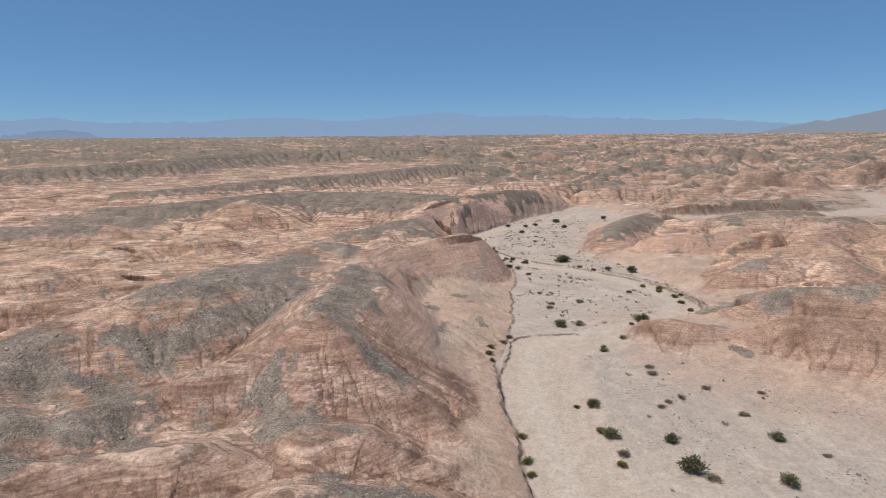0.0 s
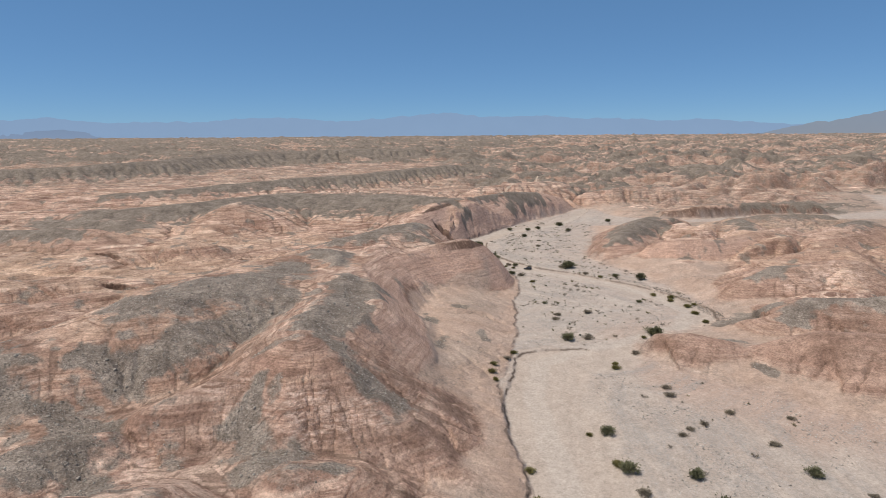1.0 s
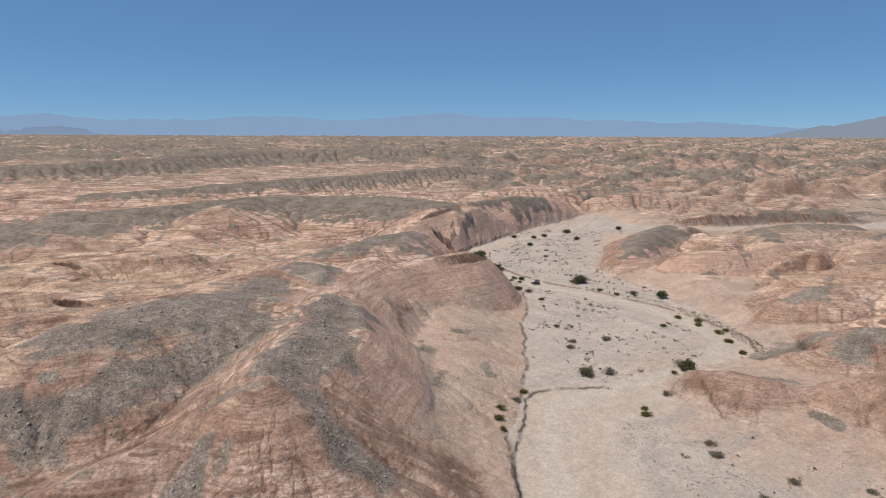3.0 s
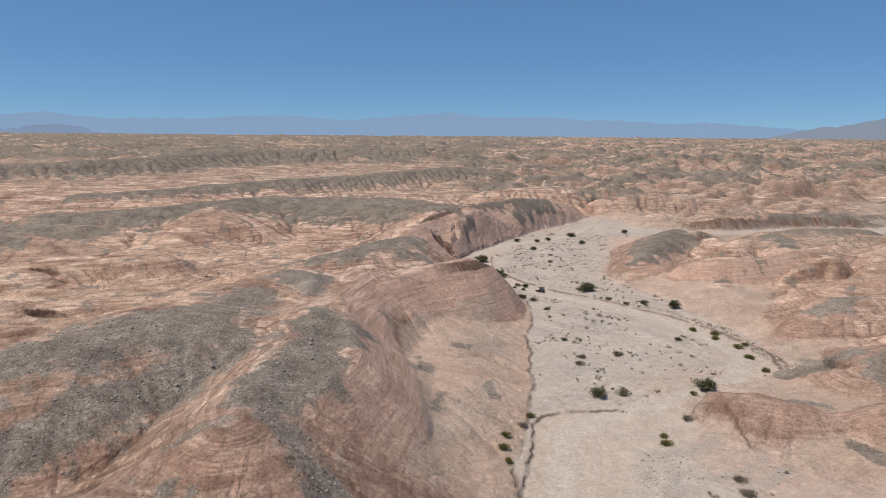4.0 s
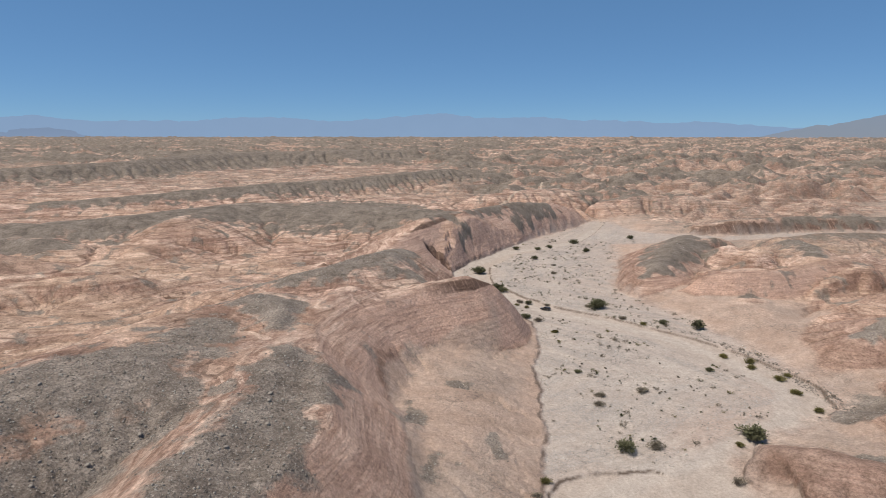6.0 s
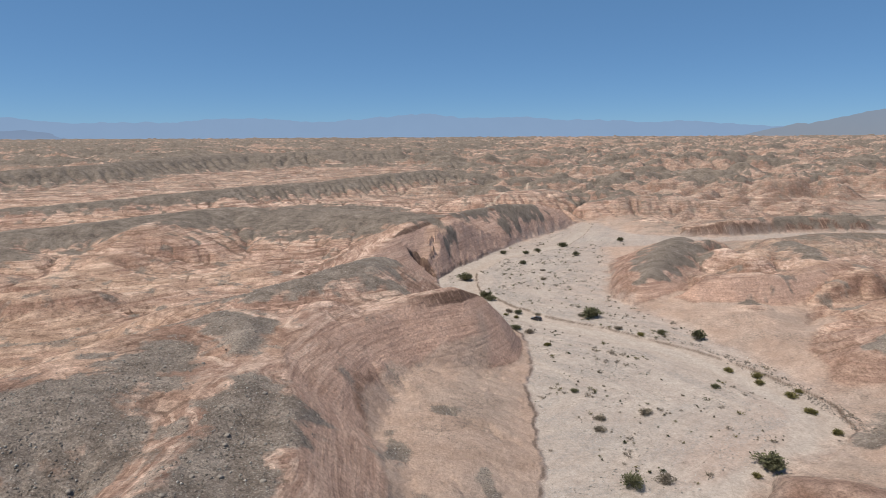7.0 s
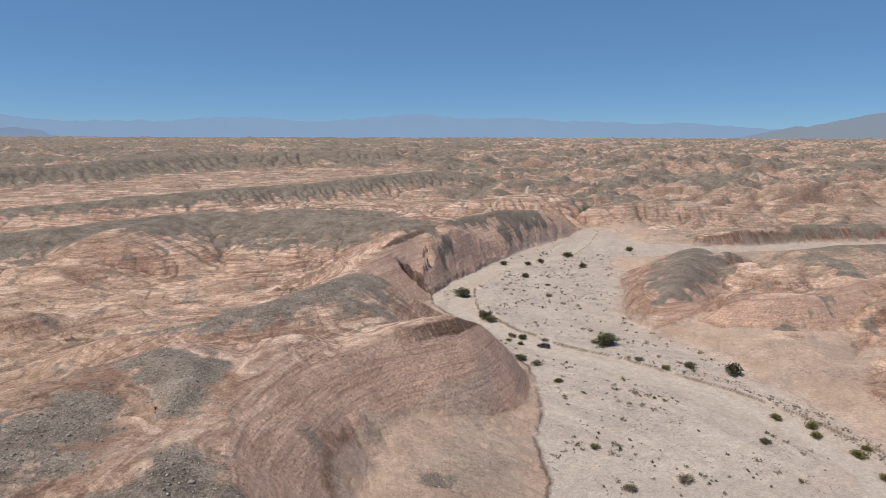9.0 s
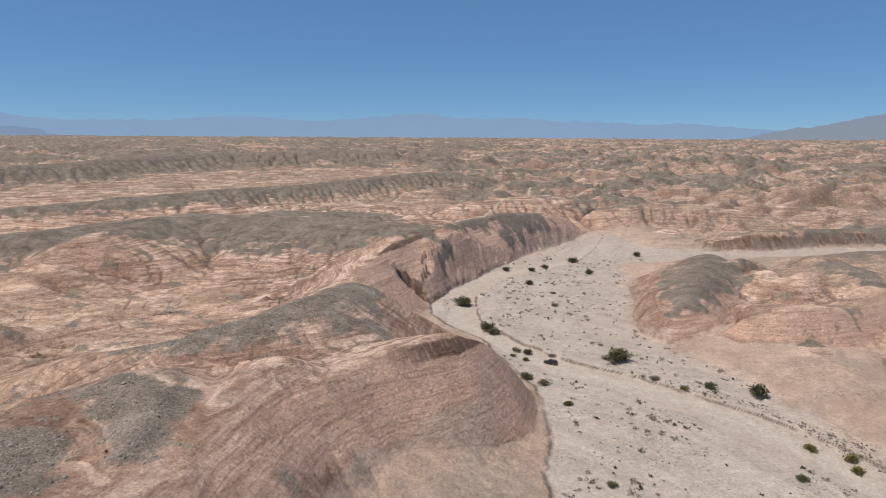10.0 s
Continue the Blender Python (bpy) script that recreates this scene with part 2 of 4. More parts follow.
sheet((-60, 291, 7), (-50, 283, 9), (-46, 270, 6))
sheet((-78, 329, 3), (-58, 324, 6), (-42, 334, 10), (-28, 347, 13), (-21, 368, 12), (-23, 388, 7))
sheet((98, 296, 0.5), (104, 282, 0.5), (112, 262, 5), (124, 266, 6), (132, 262, 5))
sheet((101, 405, 2.5), (110, 417, 9), (124, 438, 13), (138, 460, 16), (150, 482, 16), (160, 505, 14))
sheet((99, 236, 2), (106, 232, 2))
sheet((101, 212, 1.5), (103, 206, 1))
sheet((137, 376, 3), (142, 377, 3))
sheet((-2, 530, 18), (34, 566, 16), (46, 588, 24), (66, 616, 24))
sheet((128, 246, 3), (136, 252, 5), (148, 256, 7), (170, 250, 7))
sheet((146, 306, 4), (160, 314, 7))
sheet((-9, 260, 2), (-8, 244, 2.5))
sheet((4, 272, 1.5), (8, 273, 1))
sheet((-2, 231, 2), (-4, 222, 1.5))
sheet((12, 246, 1), (13, 236, 1))
sheet((-250, 458, 18), (-200, 474, 22), (-168, 508, 28), (-135, 534, 34), (-90, 532, 36), (-40, 516, 32), (-5, 506, 18))
sheet((-100, 650, 26), (-40, 650, 24))
sheet((198, 428, 5), (206, 446, 9), (216, 480, 10))
sheet((262, 430, 6), (290, 450, 9))
sheet((312, 404, 8), (350, 412, 10))
sheet((-600, 750, 30), (-480, 830, 38), (-400, 950, 42), (-378, 1110, 44), (-320, 1235, 46), (-190, 1315, 46), (-80, 1385, 46))
sheet((-300, 575, 12), (-240, 615, 15), (-196, 652, 18), (-160, 698, 20), (-104, 748, 22), (-48, 822, 24), (10, 892, 26))
sheet((230, 606, 10), (330, 620, 16))
# pale bleached outcrops: x, y, reach
PALE = [[(-33, 300, 4), (-20, 312, 6), (-8, 326, 5)], [(-48, 256, 3), (-41, 262, 3)], [(-54, 158, 5), (-44, 152, 5), (-32, 152, 6), (-22, 154, 4)], [(-60, 130, 6), (-50, 122, 5)],
        [(172, 424, 8), (200, 434, 10), (232, 428, 9)], [(165, 296, 8), (186, 306, 10)], [(128, 226, 3), (150, 214, 5)], [(-18, 388, 5), (-10, 400, 4)]]


def wash_level(y):
    return np.interp(y, [-400, 150, 290, 450, 700], [-3, 0.3, 2.2, 2.8, 4.5])


def terrain(x, y):
    """Height and the surface's nature: gravel, sand, fan, cliff."""
    wob = 2.2 * fbm(x / 22, y / 22, 3, 1)
    nib = 0.9 * fbm(x / 4.5, y / 4.5, 3, 2)
    sd = inside(x + wob + nib, y + 0.7 * wob - nib, WASH)
    level = wash_level(y)
    far = step(520, 900, y)
    # land outside the wash: a low scarp, an apron, then the upland
    d = np.maximum(sd, 0)
    left = step(30, -20, x - 0.12 * np.maximum(y - 400, 0))
    upland = np.where(y > 0, np.interp(y, [0, 150, 260, 300, 400, 480, 600, 780, 900, 1100, 1300, 1800, 3000, 4700], [10, 12, 17, 20, 20.5, 24, 26, 26, 26, 28, 37, 48, 70, 92]), 14.0)
    top_right = np.interp(y, [0, 400, 650, 900, 1200, 1800, 3000, 4700], [11, 11, 12, 18, 28, 46, 70, 92])
    cap = (upland * left + top_right * (1 - left)) - level
    alcove = step(32, 14, x) * step(-45, -25, x) * step(175, 200, y) * step(335, 318, y)
    land = level + 0.9 * step(0, 1.2, d) + cap * (1 - np.exp(-d * (0.17 + 0.15 * alcove) / cap))
    # folds of the upland
    rough = step(15, 70, d)
    big = ridged(x / 380 + 0.3 * y / 380 + 0.25 * fbm(x / 300, y / 300, 2, 19), y / 105 - 0.12 * x / 105, 4, 20, 0.42) - 0.55
    low = fbm(x / 60, y / 42, 4, 11)
    fold = ridged(x / 95 + 0.25 * y / 95, y / 44 - 0.12 * x / 44, 3, 25, 0.38) - 0.55
    # rounded spurs that run slantwise, with narrow gullies between
    su, sv = 0.87 * x + 0.5 * y, 0.87 * y - 0.5 * x
    bend = 9 * fbm(x / 70, y / 70, 2, 29)
    hump = np.abs(perlin(su / 95, (sv + bend) / 42, 28)) * 6.5 + np.abs(perlin(su / 44, (sv + bend) / 19, 27)) * 2.2 + np.abs(perlin(su / 15, sv / 9, 26)) * 0.5 - 2.2
    basin = step(-170, -130, x) * step(60, 20, x) * step(560, 600, y) * step(800, 740, y)
    side_hills = step(90, 140, x) * step(150, 250, y)
    land = land + rough * ((low * 2.6 + fold * 3.5 + hump * (3.0 + 2.2 * side_hills)) * (1 - far) * (1 - 0.7 * basin) + (big * 44 + fold * 13 + low * 4 + hump * 2.5) * far * (1 - 0.8 * basin) * (1 - 0.6 * step(60, -40, x) * step(1250, 1050, y)) * np.interp(y, [500, 1200, 2500, 4700], [1, 1, 0.8, 0.4]))
    # rounded hills with sharp gullies between, right of the wash and beyond it
    billow = np.abs(perlin(x / 74 + 0.2 * y / 74, y / 50, 35)) * 1.6 + np.abs(perlin(x / 34, y / 26, 36)) * 0.8 + np.abs(perlin(x / 15, y / 13, 37)) * 0.25 - 0.5
    hilly = step(110, 190, x - 0.03 * np.maximum(y - 700, 0)) * step(330, 450, y) * step(14, 60, d) * np.interp(y, [600, 1500, 3500], [1, 1.25, 0.6])
    land = land + 15 * hilly * billow
    # layered ledges in the soft beds
    warp = 1.2 * fbm(x / 35, y / 35, 2, 31)
    lz = (land + warp) / 2.1
    frac = lz - np.floor(lz)
    land = land + rough * 0.22 * (step(0.25, 0.75, frac) - frac) * 2.1
    h = land.copy()
    firm = np.zeros(x.shape)
    ledge_shade = np.zeros(x.shape)
    over = np.zeros(x.shape)
    brown = np.zeros(x.shape)
    strike, down = x * 0.9 + 0.35 * y + 6 * low, y * 0.9 - 0.3 * x
    for number, (pts, rill, warped, crest, flat, tan, bed, reach) in enumerate(RIDGES):
        px, py = [p[0] for p in pts], [p[1] for p in pts]
        m = (x > min(px) - 140) & (x < max(px) + 140) & (y > min(py) - 140) & (y < max(py) + 140)
        if not m.any():
            continue
        xs, ys = x[m], y[m]
        wx, wy = warped * fbm(xs / 17, ys / 17, 3, 41), warped * fbm(xs / 17, ys / 17, 3, 51)
        dist, arc, side, (z, fl, fr) = along(xs + wx, ys + wy, pts)
        fall = np.where(side > 0, fr, fl)
        length = sum(math.hypot(q[0] - p[0], q[1] - p[1]) for p, q in zip(pts[:-1], pts[1:]))
        fall = np.where((arc < 0.01) | (arc > length - 0.01), np.maximum(0.45, np.maximum(fl, fr)), fall)
        # flanks steepen below a rounded crest and ease into the foot
        off = np.maximum(dist - flat, 0)
        drop = fall * (np.sqrt(off * off + crest * crest) - crest) + 0.25 * np.maximum(dist - reach, 0)
        flutes = ridged(arc / 11 + 0.02 * dist, dist / 60, 3, 61) - 0.6
        small = ridged(arc / 2.6, dist / 30, 2, 71) - 0.6
        body = z - drop + rill * (1 - 0.75 * step(0.6, 0.9, fall)) * step(1, 12, dist) * (1.3 * flutes * np.minimum(1, fall * 1.4) + 0.3 * small) + 0.8 * fbm(arc / 20, dist / 30, 2, 81)
        wins = body > h[m]
        strike[m] = np.where(wins, arc + number * 37.0, strike[m])
        down[m] = np.where(wins, dist, down[m])
        brown[m] = np.where(wins, tan * step(0.2, 0.4, fall) * step(-0.5, 1.5, body - land[m]), brown[m])
        over[m] = np.maximum(over[m], step(-1, 1.5, body - land[m]))
        h[m] = smax(body, h[m], 1.6)
        firm[m] = np.maximum(firm[m], step(-1, 2, body - land[m]) * step(0.6, 0.9, fall))
        if bed:
            z0, z1, y0 = bed
            zz = body + 0.7 * fbm(arc / 5, dist / 9, 3, 83)
            ledge_shade[m] = np.maximum(ledge_shade[m], wins * step(z0 - 0.3, z0 + 0.3, zz) * step(z1 + 0.4, z1 - 0.4, zz) * step(0.7, 0.95, fall) * step(y0, y0 + 12, ys))
    # hard and soft beds: treads and risers all over the soft hills
    lz = (h + 1.6 * fbm(x / 60, y / 60, 2, 33)) / 2.7
    frac = lz - np.floor(lz)
    soft = step(8, 30, d) * (1 - 0.8 * firm)
    h = h + soft * (0.2 - 0.12 * over) * (step(0.3, 0.7, frac) - frac) * 2.7
    # the wash floor and its channel
    cd, carc, cside, (half,) = along(x + wob * 0.6, y + wob * 0.6, CHANNEL)
    cutside = np.where(carc < 706, cside < 0, cside > 0)
    cutside = cutside & ((carc < 648) | (carc > 706))
    reach = np.where(cutside, 0.9, 6.0)
    chan = step(reach, -reach, cd - half + nib)
    # bank marks the strip where the undercut's shade is painted
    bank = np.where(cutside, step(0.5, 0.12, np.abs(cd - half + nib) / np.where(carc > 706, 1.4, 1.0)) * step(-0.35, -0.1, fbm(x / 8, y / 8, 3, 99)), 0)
    td = along(x + wob * 0.4, y + wob * 0.4, TRACK)[0]
    track = step(4.5, 2.0, td + 0.8 * fbm(x / 6, y / 6, 2, 92))
    floor = level + 0.12 * fbm(x / 7, y / 7, 3, 91) + 0.06 * ridged((x - 0.4 * y) / 3, (y + 0.4 * x) / 12, 2, 93) + 0.85 * (1 - chan)
    edge = 1.0 + 5.0 * step(55, 75, x)
    wash = step(edge, -edge, sd + (edge - 1) * 0.9 * fbm(x / 9, y / 9, 4, 96))
    strike, down = np.where(sd < 0, cd * cside, strike), np.where(sd < 0, carc, down)
    h = np.where(sd < 0, floor, np.maximum(h, floor * step(3, 0, d) + h * step(0, 3, d)))
    h = np.where(sd > 0, np.minimum(h, level + 1.1 + 1.9 * d), h)
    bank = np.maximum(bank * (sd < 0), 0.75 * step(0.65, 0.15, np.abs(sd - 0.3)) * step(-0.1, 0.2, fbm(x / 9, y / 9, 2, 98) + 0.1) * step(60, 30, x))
    for hx, hy, hr, deep in HOLLOWS:
        hd = np.hypot((x - hx) / 1.7, y - hy) + 0.8 * nib
        h = h - deep * step(hr, hr * 0.7, hd) * step(-hr, hr, y - hy + 0.3 * hr)
        # the alcove's inner shade is painted on its back wall as dark colour
        ledge_shade = np.maximum(ledge_shade, step(hr * 1.15, hr * 0.9, hd) * step(-0.2 * hr, 0.3 * hr, y - hy))
    # fine relief
    h = h + (1 - wash) * ((0.35 - 0.2 * firm) * fbm(x / 5, y / 5, 3, 95) + 0.35 * (ridged(x / 8, y / 8, 3, 97) - 0.5) * rough * (1 - firm))
    silt = wash * step(-34, -8, sd + 8 * fbm(x / 14, y / 14, 3, 94)) * step(50, 66, x) * (1 - chan)
    fan = step(5.5, 2.5, h - level - 0.03 * d) * step(75, 45, d) * (1 - wash) * (1 - firm)
    marl = np.maximum(step(-55, -85, x) * step(235, 270, y) * step(450, 405, y), step(140, 190, x) * step(260, 300, y) * step(560, 500, y)) * (1 - firm)
    fan = fan * (1 - 0.9 * over)
    fan = np.maximum(fan, step(-1.5, 3, x + nib - np.interp(y, [180, 208, 236, 270, 290, 305, 316], [-12, -6, -10, -18, -12, 2, 16])) * step(176, 195, y) * step(330, 318, y) * step(24, 16, x) * (1 - wash))
    trail = step(1.6, 0.8, along(x + 0.5 * wob, y + 0.5 * wob, TRAIL)[0])
    # gravel sheets
    gn = fbm(x / 11, y / 11, 4, 101)
    gravel = np.zeros(x.shape)
    for pts in GRAVEL:
        gd, _, _, (r,) = along(x, y, pts)
        gravel = np.maximum(gravel, step(0.45, -0.45, (gd - r) / (r + 3) + gn * 0.95))
    gfar = step(-0.02, 0.14, (big * 1.3 - 0.1 + gn * 0.35 + 0.5 * fbm(x / 300, y / 85, 4, 107) - 0.14 * step(-50, 250, x - 0.1 * y) - 0.1 * step(1300, 700, y)))
    zone = np.maximum(np.maximum(far, step(440, 560, y) * step(110, 150, x)), step(330, 430, y) * step(-60, -120, x + 0.3 * (y - 430)))
    gravel = np.maximum(gravel, zone * gfar * (1 - 0.75 * step(60, -40, x) * step(1250, 1050, y)))
    gravel = np.maximum(gravel, 0.9 * step(0.1, 0.5, gn) * rough * 0.7)
    # pebble grey on the farther hills, also standing in for distance haze
    gravel = np.maximum(gravel, 0.43 * np.maximum(step(480, 800, y), step(390, 480, y) * step(140, 190, x)) * (1 - 0.7 * firm))
    gravel = gravel * (1 - wash)
    pale = np.zeros(x.shape)
    for pts in PALE:
        gd, _, _, (r,) = along(x, y, pts)
        pale = np.maximum(pale, step(0.7, -0.5, (gd - r) / (r + 3) + gn * 1.2))
    pale = np.maximum(pale, 0.85 * hilly * step(0.0, 0.35, fbm(x / 46, y / 26, 3, 109)))
    return h, gravel, wash, chan * wash, track * wash, fan, firm, silt, bank, ledge_shade, marl, trail, strike, down, brown, over, pale


def flood(h, rows, cols):
    """Fill hollows up to their outlets, with a hair of fall, so that every place drains: shelves of equal height, lowest first."""
    n = rows * cols
    done = bytearray(n) + bytearray(b"\x01") * (2 * cols + 4)
    fill = h.tolist()
    floor = min(fill)
    shelves = [[] for _ in range(int((max(fill) - floor) / 0.05) + 400)]
    for r in range(rows):
        for c in ((0, cols - 1) if 0 < r < rows - 1 else range(cols)):
            i = r * cols + c
            done[i] = 1
            shelves[int((fill[i] - floor) / 0.05)].append(i)
    around = (-1, 1, -cols, cols, -cols - 1, -cols + 1, cols - 1, cols + 1)
    for shelf in shelves:
        for i in shelf:
            z = fill[i] + 0.002
            for o in around:
                j = i + o
                if not done[j]:
                    done[j] = 1
                    if fill[j] < z:
                        fill[j] = z
                    shelves[int((fill[j] - floor) / 0.05)].append(j)
    return np.array(fill)


def erode(x, y, h, fixed, hold, rounds=14, cut=0.095):
    """Rain on the ground: water gathers downhill and cuts gullies; slopes creep. Returns the new height and the gathered water, in cells."""
    rows, cols = h.shape
    n = h.size
    idx = np.arange(n).reshape(rows, cols)
    h = h.copy()
    hard = fixed.ravel()
    give = cut * (1 - hold.ravel())
    seeds = np.random.RandomState(5).normal(0, 1, h.shape)
    shifts = [(-1, 0), (1, 0), (0, -1), (0, 1), (-1, -1), (-1, 1), (1, -1), (1, 1)]
    core = (slice(1, -1), slice(1, -1))
    dist = [np.hypot(x[core] - x[1 + a:rows - 1 + a, 1 + b:cols - 1 + b], y[core] - y[1 + a:rows - 1 + a, 1 + b:cols - 1 + b]) for a, b in shifts]
    cell = np.ones((rows, cols))
    cell[core] = np.minimum(dist[0], dist[2])
    creep = np.interp(y, [150, 330, 700, 1500], [0.08, 0.06, 0.035, 0.035])[core]
    bar = np.interp(y, [150, 330, 700], [2.6, 2.4, 2.4]).ravel()
    h = h + np.where(fixed, 0, 0.12 * cell * seeds)
    for k in range(rounds):
        if k % 4 == 0:
            full = flood(h.ravel(), rows, cols).reshape(rows, cols)
            h = h + 0.35 * (full - h)
        best = np.zeros((rows - 2, cols - 2))
        rec = idx.copy()
        for (a, b), d in zip(shifts, dist):
            fall = (full[core] - full[1 + a:rows - 1 + a, 1 + b:cols - 1 + b]) / d
            m = fall > best
            best = np.where(m, fall, best)
            rec[core] = np.where(m, idx[1 + a:rows - 1 + a, 1 + b:cols - 1 + b], rec[core])
        order = np.argsort(full.ravel(), kind="stable").tolist()
        to = rec.ravel().tolist()
        water = [1.0] * n
        for i in reversed(order):
            j = to[i]
            if j != i:
                water[j] += water[i]
        w = np.array(water)
        f = np.where(hard, 0, give * np.maximum(np.sqrt(np.minimum(w, 4000)) - bar, 0)).tolist()
        z = h.ravel().tolist()
        for i in order:
            j = to[i]
            if z[j] < z[i]:
                z[i] = (z[i] + f[i] * z[j]) / (1 + f[i])
        h2 = np.array(z).reshape(rows, cols)
        lap = h2[:-2, 1:-1] + h2[2:, 1:-1] + h2[1:-1, :-2] + h2[1:-1, 2:] - 4 * h2[core]
        h2[core] += creep * np.where(fixed[core], 0, lap)
        full = full + (h2 - h)
        h = h2
    return h, w.reshape(rows, cols)


def widen(small, shape, step_r, step_c):
    """A coarse field back on the fine grid."""
    r = np.minimum(np.arange(shape[0]) / step_r, small.shape[0] - 1.001)
    c = np.minimum(np.arange(shape[1]) / step_c, small.shape[1] - 1.001)
    ri, ci = r.astype(int), c.astype(int)
    fr, fc = (r - ri)[:, None], (c - ci)[None, :]
    a, b = small[ri][:, ci], small[ri][:, ci + 1]
    e, g = small[ri + 1][:, ci], small[ri + 1][:, ci + 1]
    return (a * (1 - fc) + b * fc) * (1 - fr) + (e * (1 - fc) + g * fc) * fr


# ---- materials ----
def material(name):
    m = bpy.data.materials.new(name)
    m.use_nodes = True
    nt = m.node_tree
    nt.nodes.clear()
    out = nt.nodes.new("ShaderNodeOutputMaterial")
    bsdf = nt.nodes.new("ShaderNodeBsdfPrincipled")
    nt.links.new(bsdf.outputs[0], out.inputs[0])
    bsdf.inputs["Roughness"].default_value = 0.9
    bsdf.inputs["Specular IOR Level"].default_value = 0.15
    return m, nt, bsdf


def noise_node(nt, vec, scale, detail=4, rough=0.55, dims="3D"):
    n = nt.nodes.new("ShaderNodeTexNoise")
    n.noise_dimensions = dims
    n.inputs["Scale"].default_value = scale
    n.inputs["Detail"].default_value = detail
    n.inputs["Roughness"].default_value = rough
    nt.links.new(vec, n.inputs["Vector"])
    return n.outputs[0]


def ramp(nt, fac, stops):
    r = nt.nodes.new("ShaderNodeValToRGB")
    els = r.color_ramp.elements
    while len(els) < len(stops):
        els.new(0.5)
    for e, (p, c) in zip(els, stops):
        e.position, e.color = p, (*c, 1) if len(c) == 3 else c
    nt.links.new(fac, r.inputs[0])
    return r.outputs[0]


def mix(nt, fac, a, b, mode="MIX"):
    n = nt.nodes.new("ShaderNodeMix")
    n.data_type, n.blend_type = "RGBA", mode
    for sock, v in ((n.inputs[0], fac), (n.inputs[6], a), (n.inputs[7], b)):
        if isinstance(v, (int, float)):
            sock.default_value = v
        elif isinstance(v, tuple):
            sock.default_value = (*v, 1)
        else:
            nt.links.new(v, sock)
    return n.outputs[2]


def calc(nt, op, a, b=0.0):
    n = nt.nodes.new("ShaderNodeMath")
    n.operation = op
    for sock, v in ((n.inputs[0], a), (n.inputs[1], b)):
        if isinstance(v, (int, float)):
            sock.default_value = v
        else:
            nt.links.new(v, sock)
    return n.outputs[0]


def attr(nt, name):
    n = nt.nodes.new("ShaderNodeAttribute")
    n.attribute_name = name
    return n.outputs["Fac"]


def ground_material():
    m, nt, bsdf = material("badlands")
    geo = nt.nodes.new("ShaderNodeNewGeometry")
    pos = geo.outputs["Position"]

    def stretched(sx, sy, sz):
        n = nt.nodes.new("ShaderNodeVectorMath")
        n.operation = "MULTIPLY"
        n.inputs[1].default_value = (sx, sy, sz)
        nt.links.new(pos, n.inputs[0])
        return n.outputs[0]

    def mask(fac, lo, hi, top=1.0):
        ends = [(lo, (0, 0, 0)), (hi, (top, top, top))]
        return ramp(nt, fac, sorted(ends))

    big = noise_node(nt, pos, 0.013, 4)
    mid = noise_node(nt, pos, 0.11, 6, 0.6)
    fine = noise_node(nt, pos, 1.1, 6, 0.7)
    sep = nt.nodes.new("ShaderNodeSeparateXYZ")
    nt.links.new(geo.outputs["Normal"], sep.inputs[0])
    # beds: long in the ground's plane, thin in height, gently dipping
    beds = noise_node(nt, stretched(0.012, 0.02, 0.28), 1.0, 4, 0.6)
    seams = noise_node(nt, stretched(0.025, 0.035, 0.8), 1.0, 5, 0.6)
    soil = ramp(nt, beds, [(0.30, (0.23, 0.15, 0.12)), (0.40, (0.50, 0.365, 0.295)), (0.46, (0.28, 0.188, 0.15)), (0.53, (0.57, 0.435, 0.36)), (0.60, (0.33, 0.228, 0.18)), (0.70, (0.56, 0.415, 0.325))])
    patch = mask(noise_node(nt, pos, 0.03, 5, 0.62), 0.44, 0.6)
    soil = mix(nt, calc(nt, "MULTIPLY", mask(seams, 0.53, 0.58), calc(nt, "ADD", 0.3, calc(nt, "MULTIPLY", patch, 0.65))), soil, (0.68, 0.55, 0.46))
    soil = mix(nt, mask(seams, 0.46, 0.40, 0.7), soil, (0.23, 0.148, 0.118))
    soil = mix(nt, mask(big, 0.5, 0.6, 0.4), soil, (0.45, 0.335, 0.255))
    lines = noise_node(nt, stretched(0.04, 0.055, 2.0), 1.0, 5, 0.62)
    soil = mix(nt, calc(nt, "MULTIPLY", mask(lines, 0.53, 0.60, 0.8), patch), soil, (0.70, 0.58, 0.49))
    soil = mix(nt, mask(lines, 0.46, 0.39, 0.6), soil, (0.23, 0.145, 0.11))
    soil = mix(nt, calc(nt, "MULTIPLY", attr(nt, "marl"), mask(beds, 0.36, 0.54, 0.4)), soil, (0.55, 0.425, 0.315))
    # steep faces are fresh brown clay; the slope-driven darkening also stands for shade
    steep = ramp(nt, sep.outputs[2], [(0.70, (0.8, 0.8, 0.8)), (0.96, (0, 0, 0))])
    # firm faces get paler clay, lightened to make up for their shade
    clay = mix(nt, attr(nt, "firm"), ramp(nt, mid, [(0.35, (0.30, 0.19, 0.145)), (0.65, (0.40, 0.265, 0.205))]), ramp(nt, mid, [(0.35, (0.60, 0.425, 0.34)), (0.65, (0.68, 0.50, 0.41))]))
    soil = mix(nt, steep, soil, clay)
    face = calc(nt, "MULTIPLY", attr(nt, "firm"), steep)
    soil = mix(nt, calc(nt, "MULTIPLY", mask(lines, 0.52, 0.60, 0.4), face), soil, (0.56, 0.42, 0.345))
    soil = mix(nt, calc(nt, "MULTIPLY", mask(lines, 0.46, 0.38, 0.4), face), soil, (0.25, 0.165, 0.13))
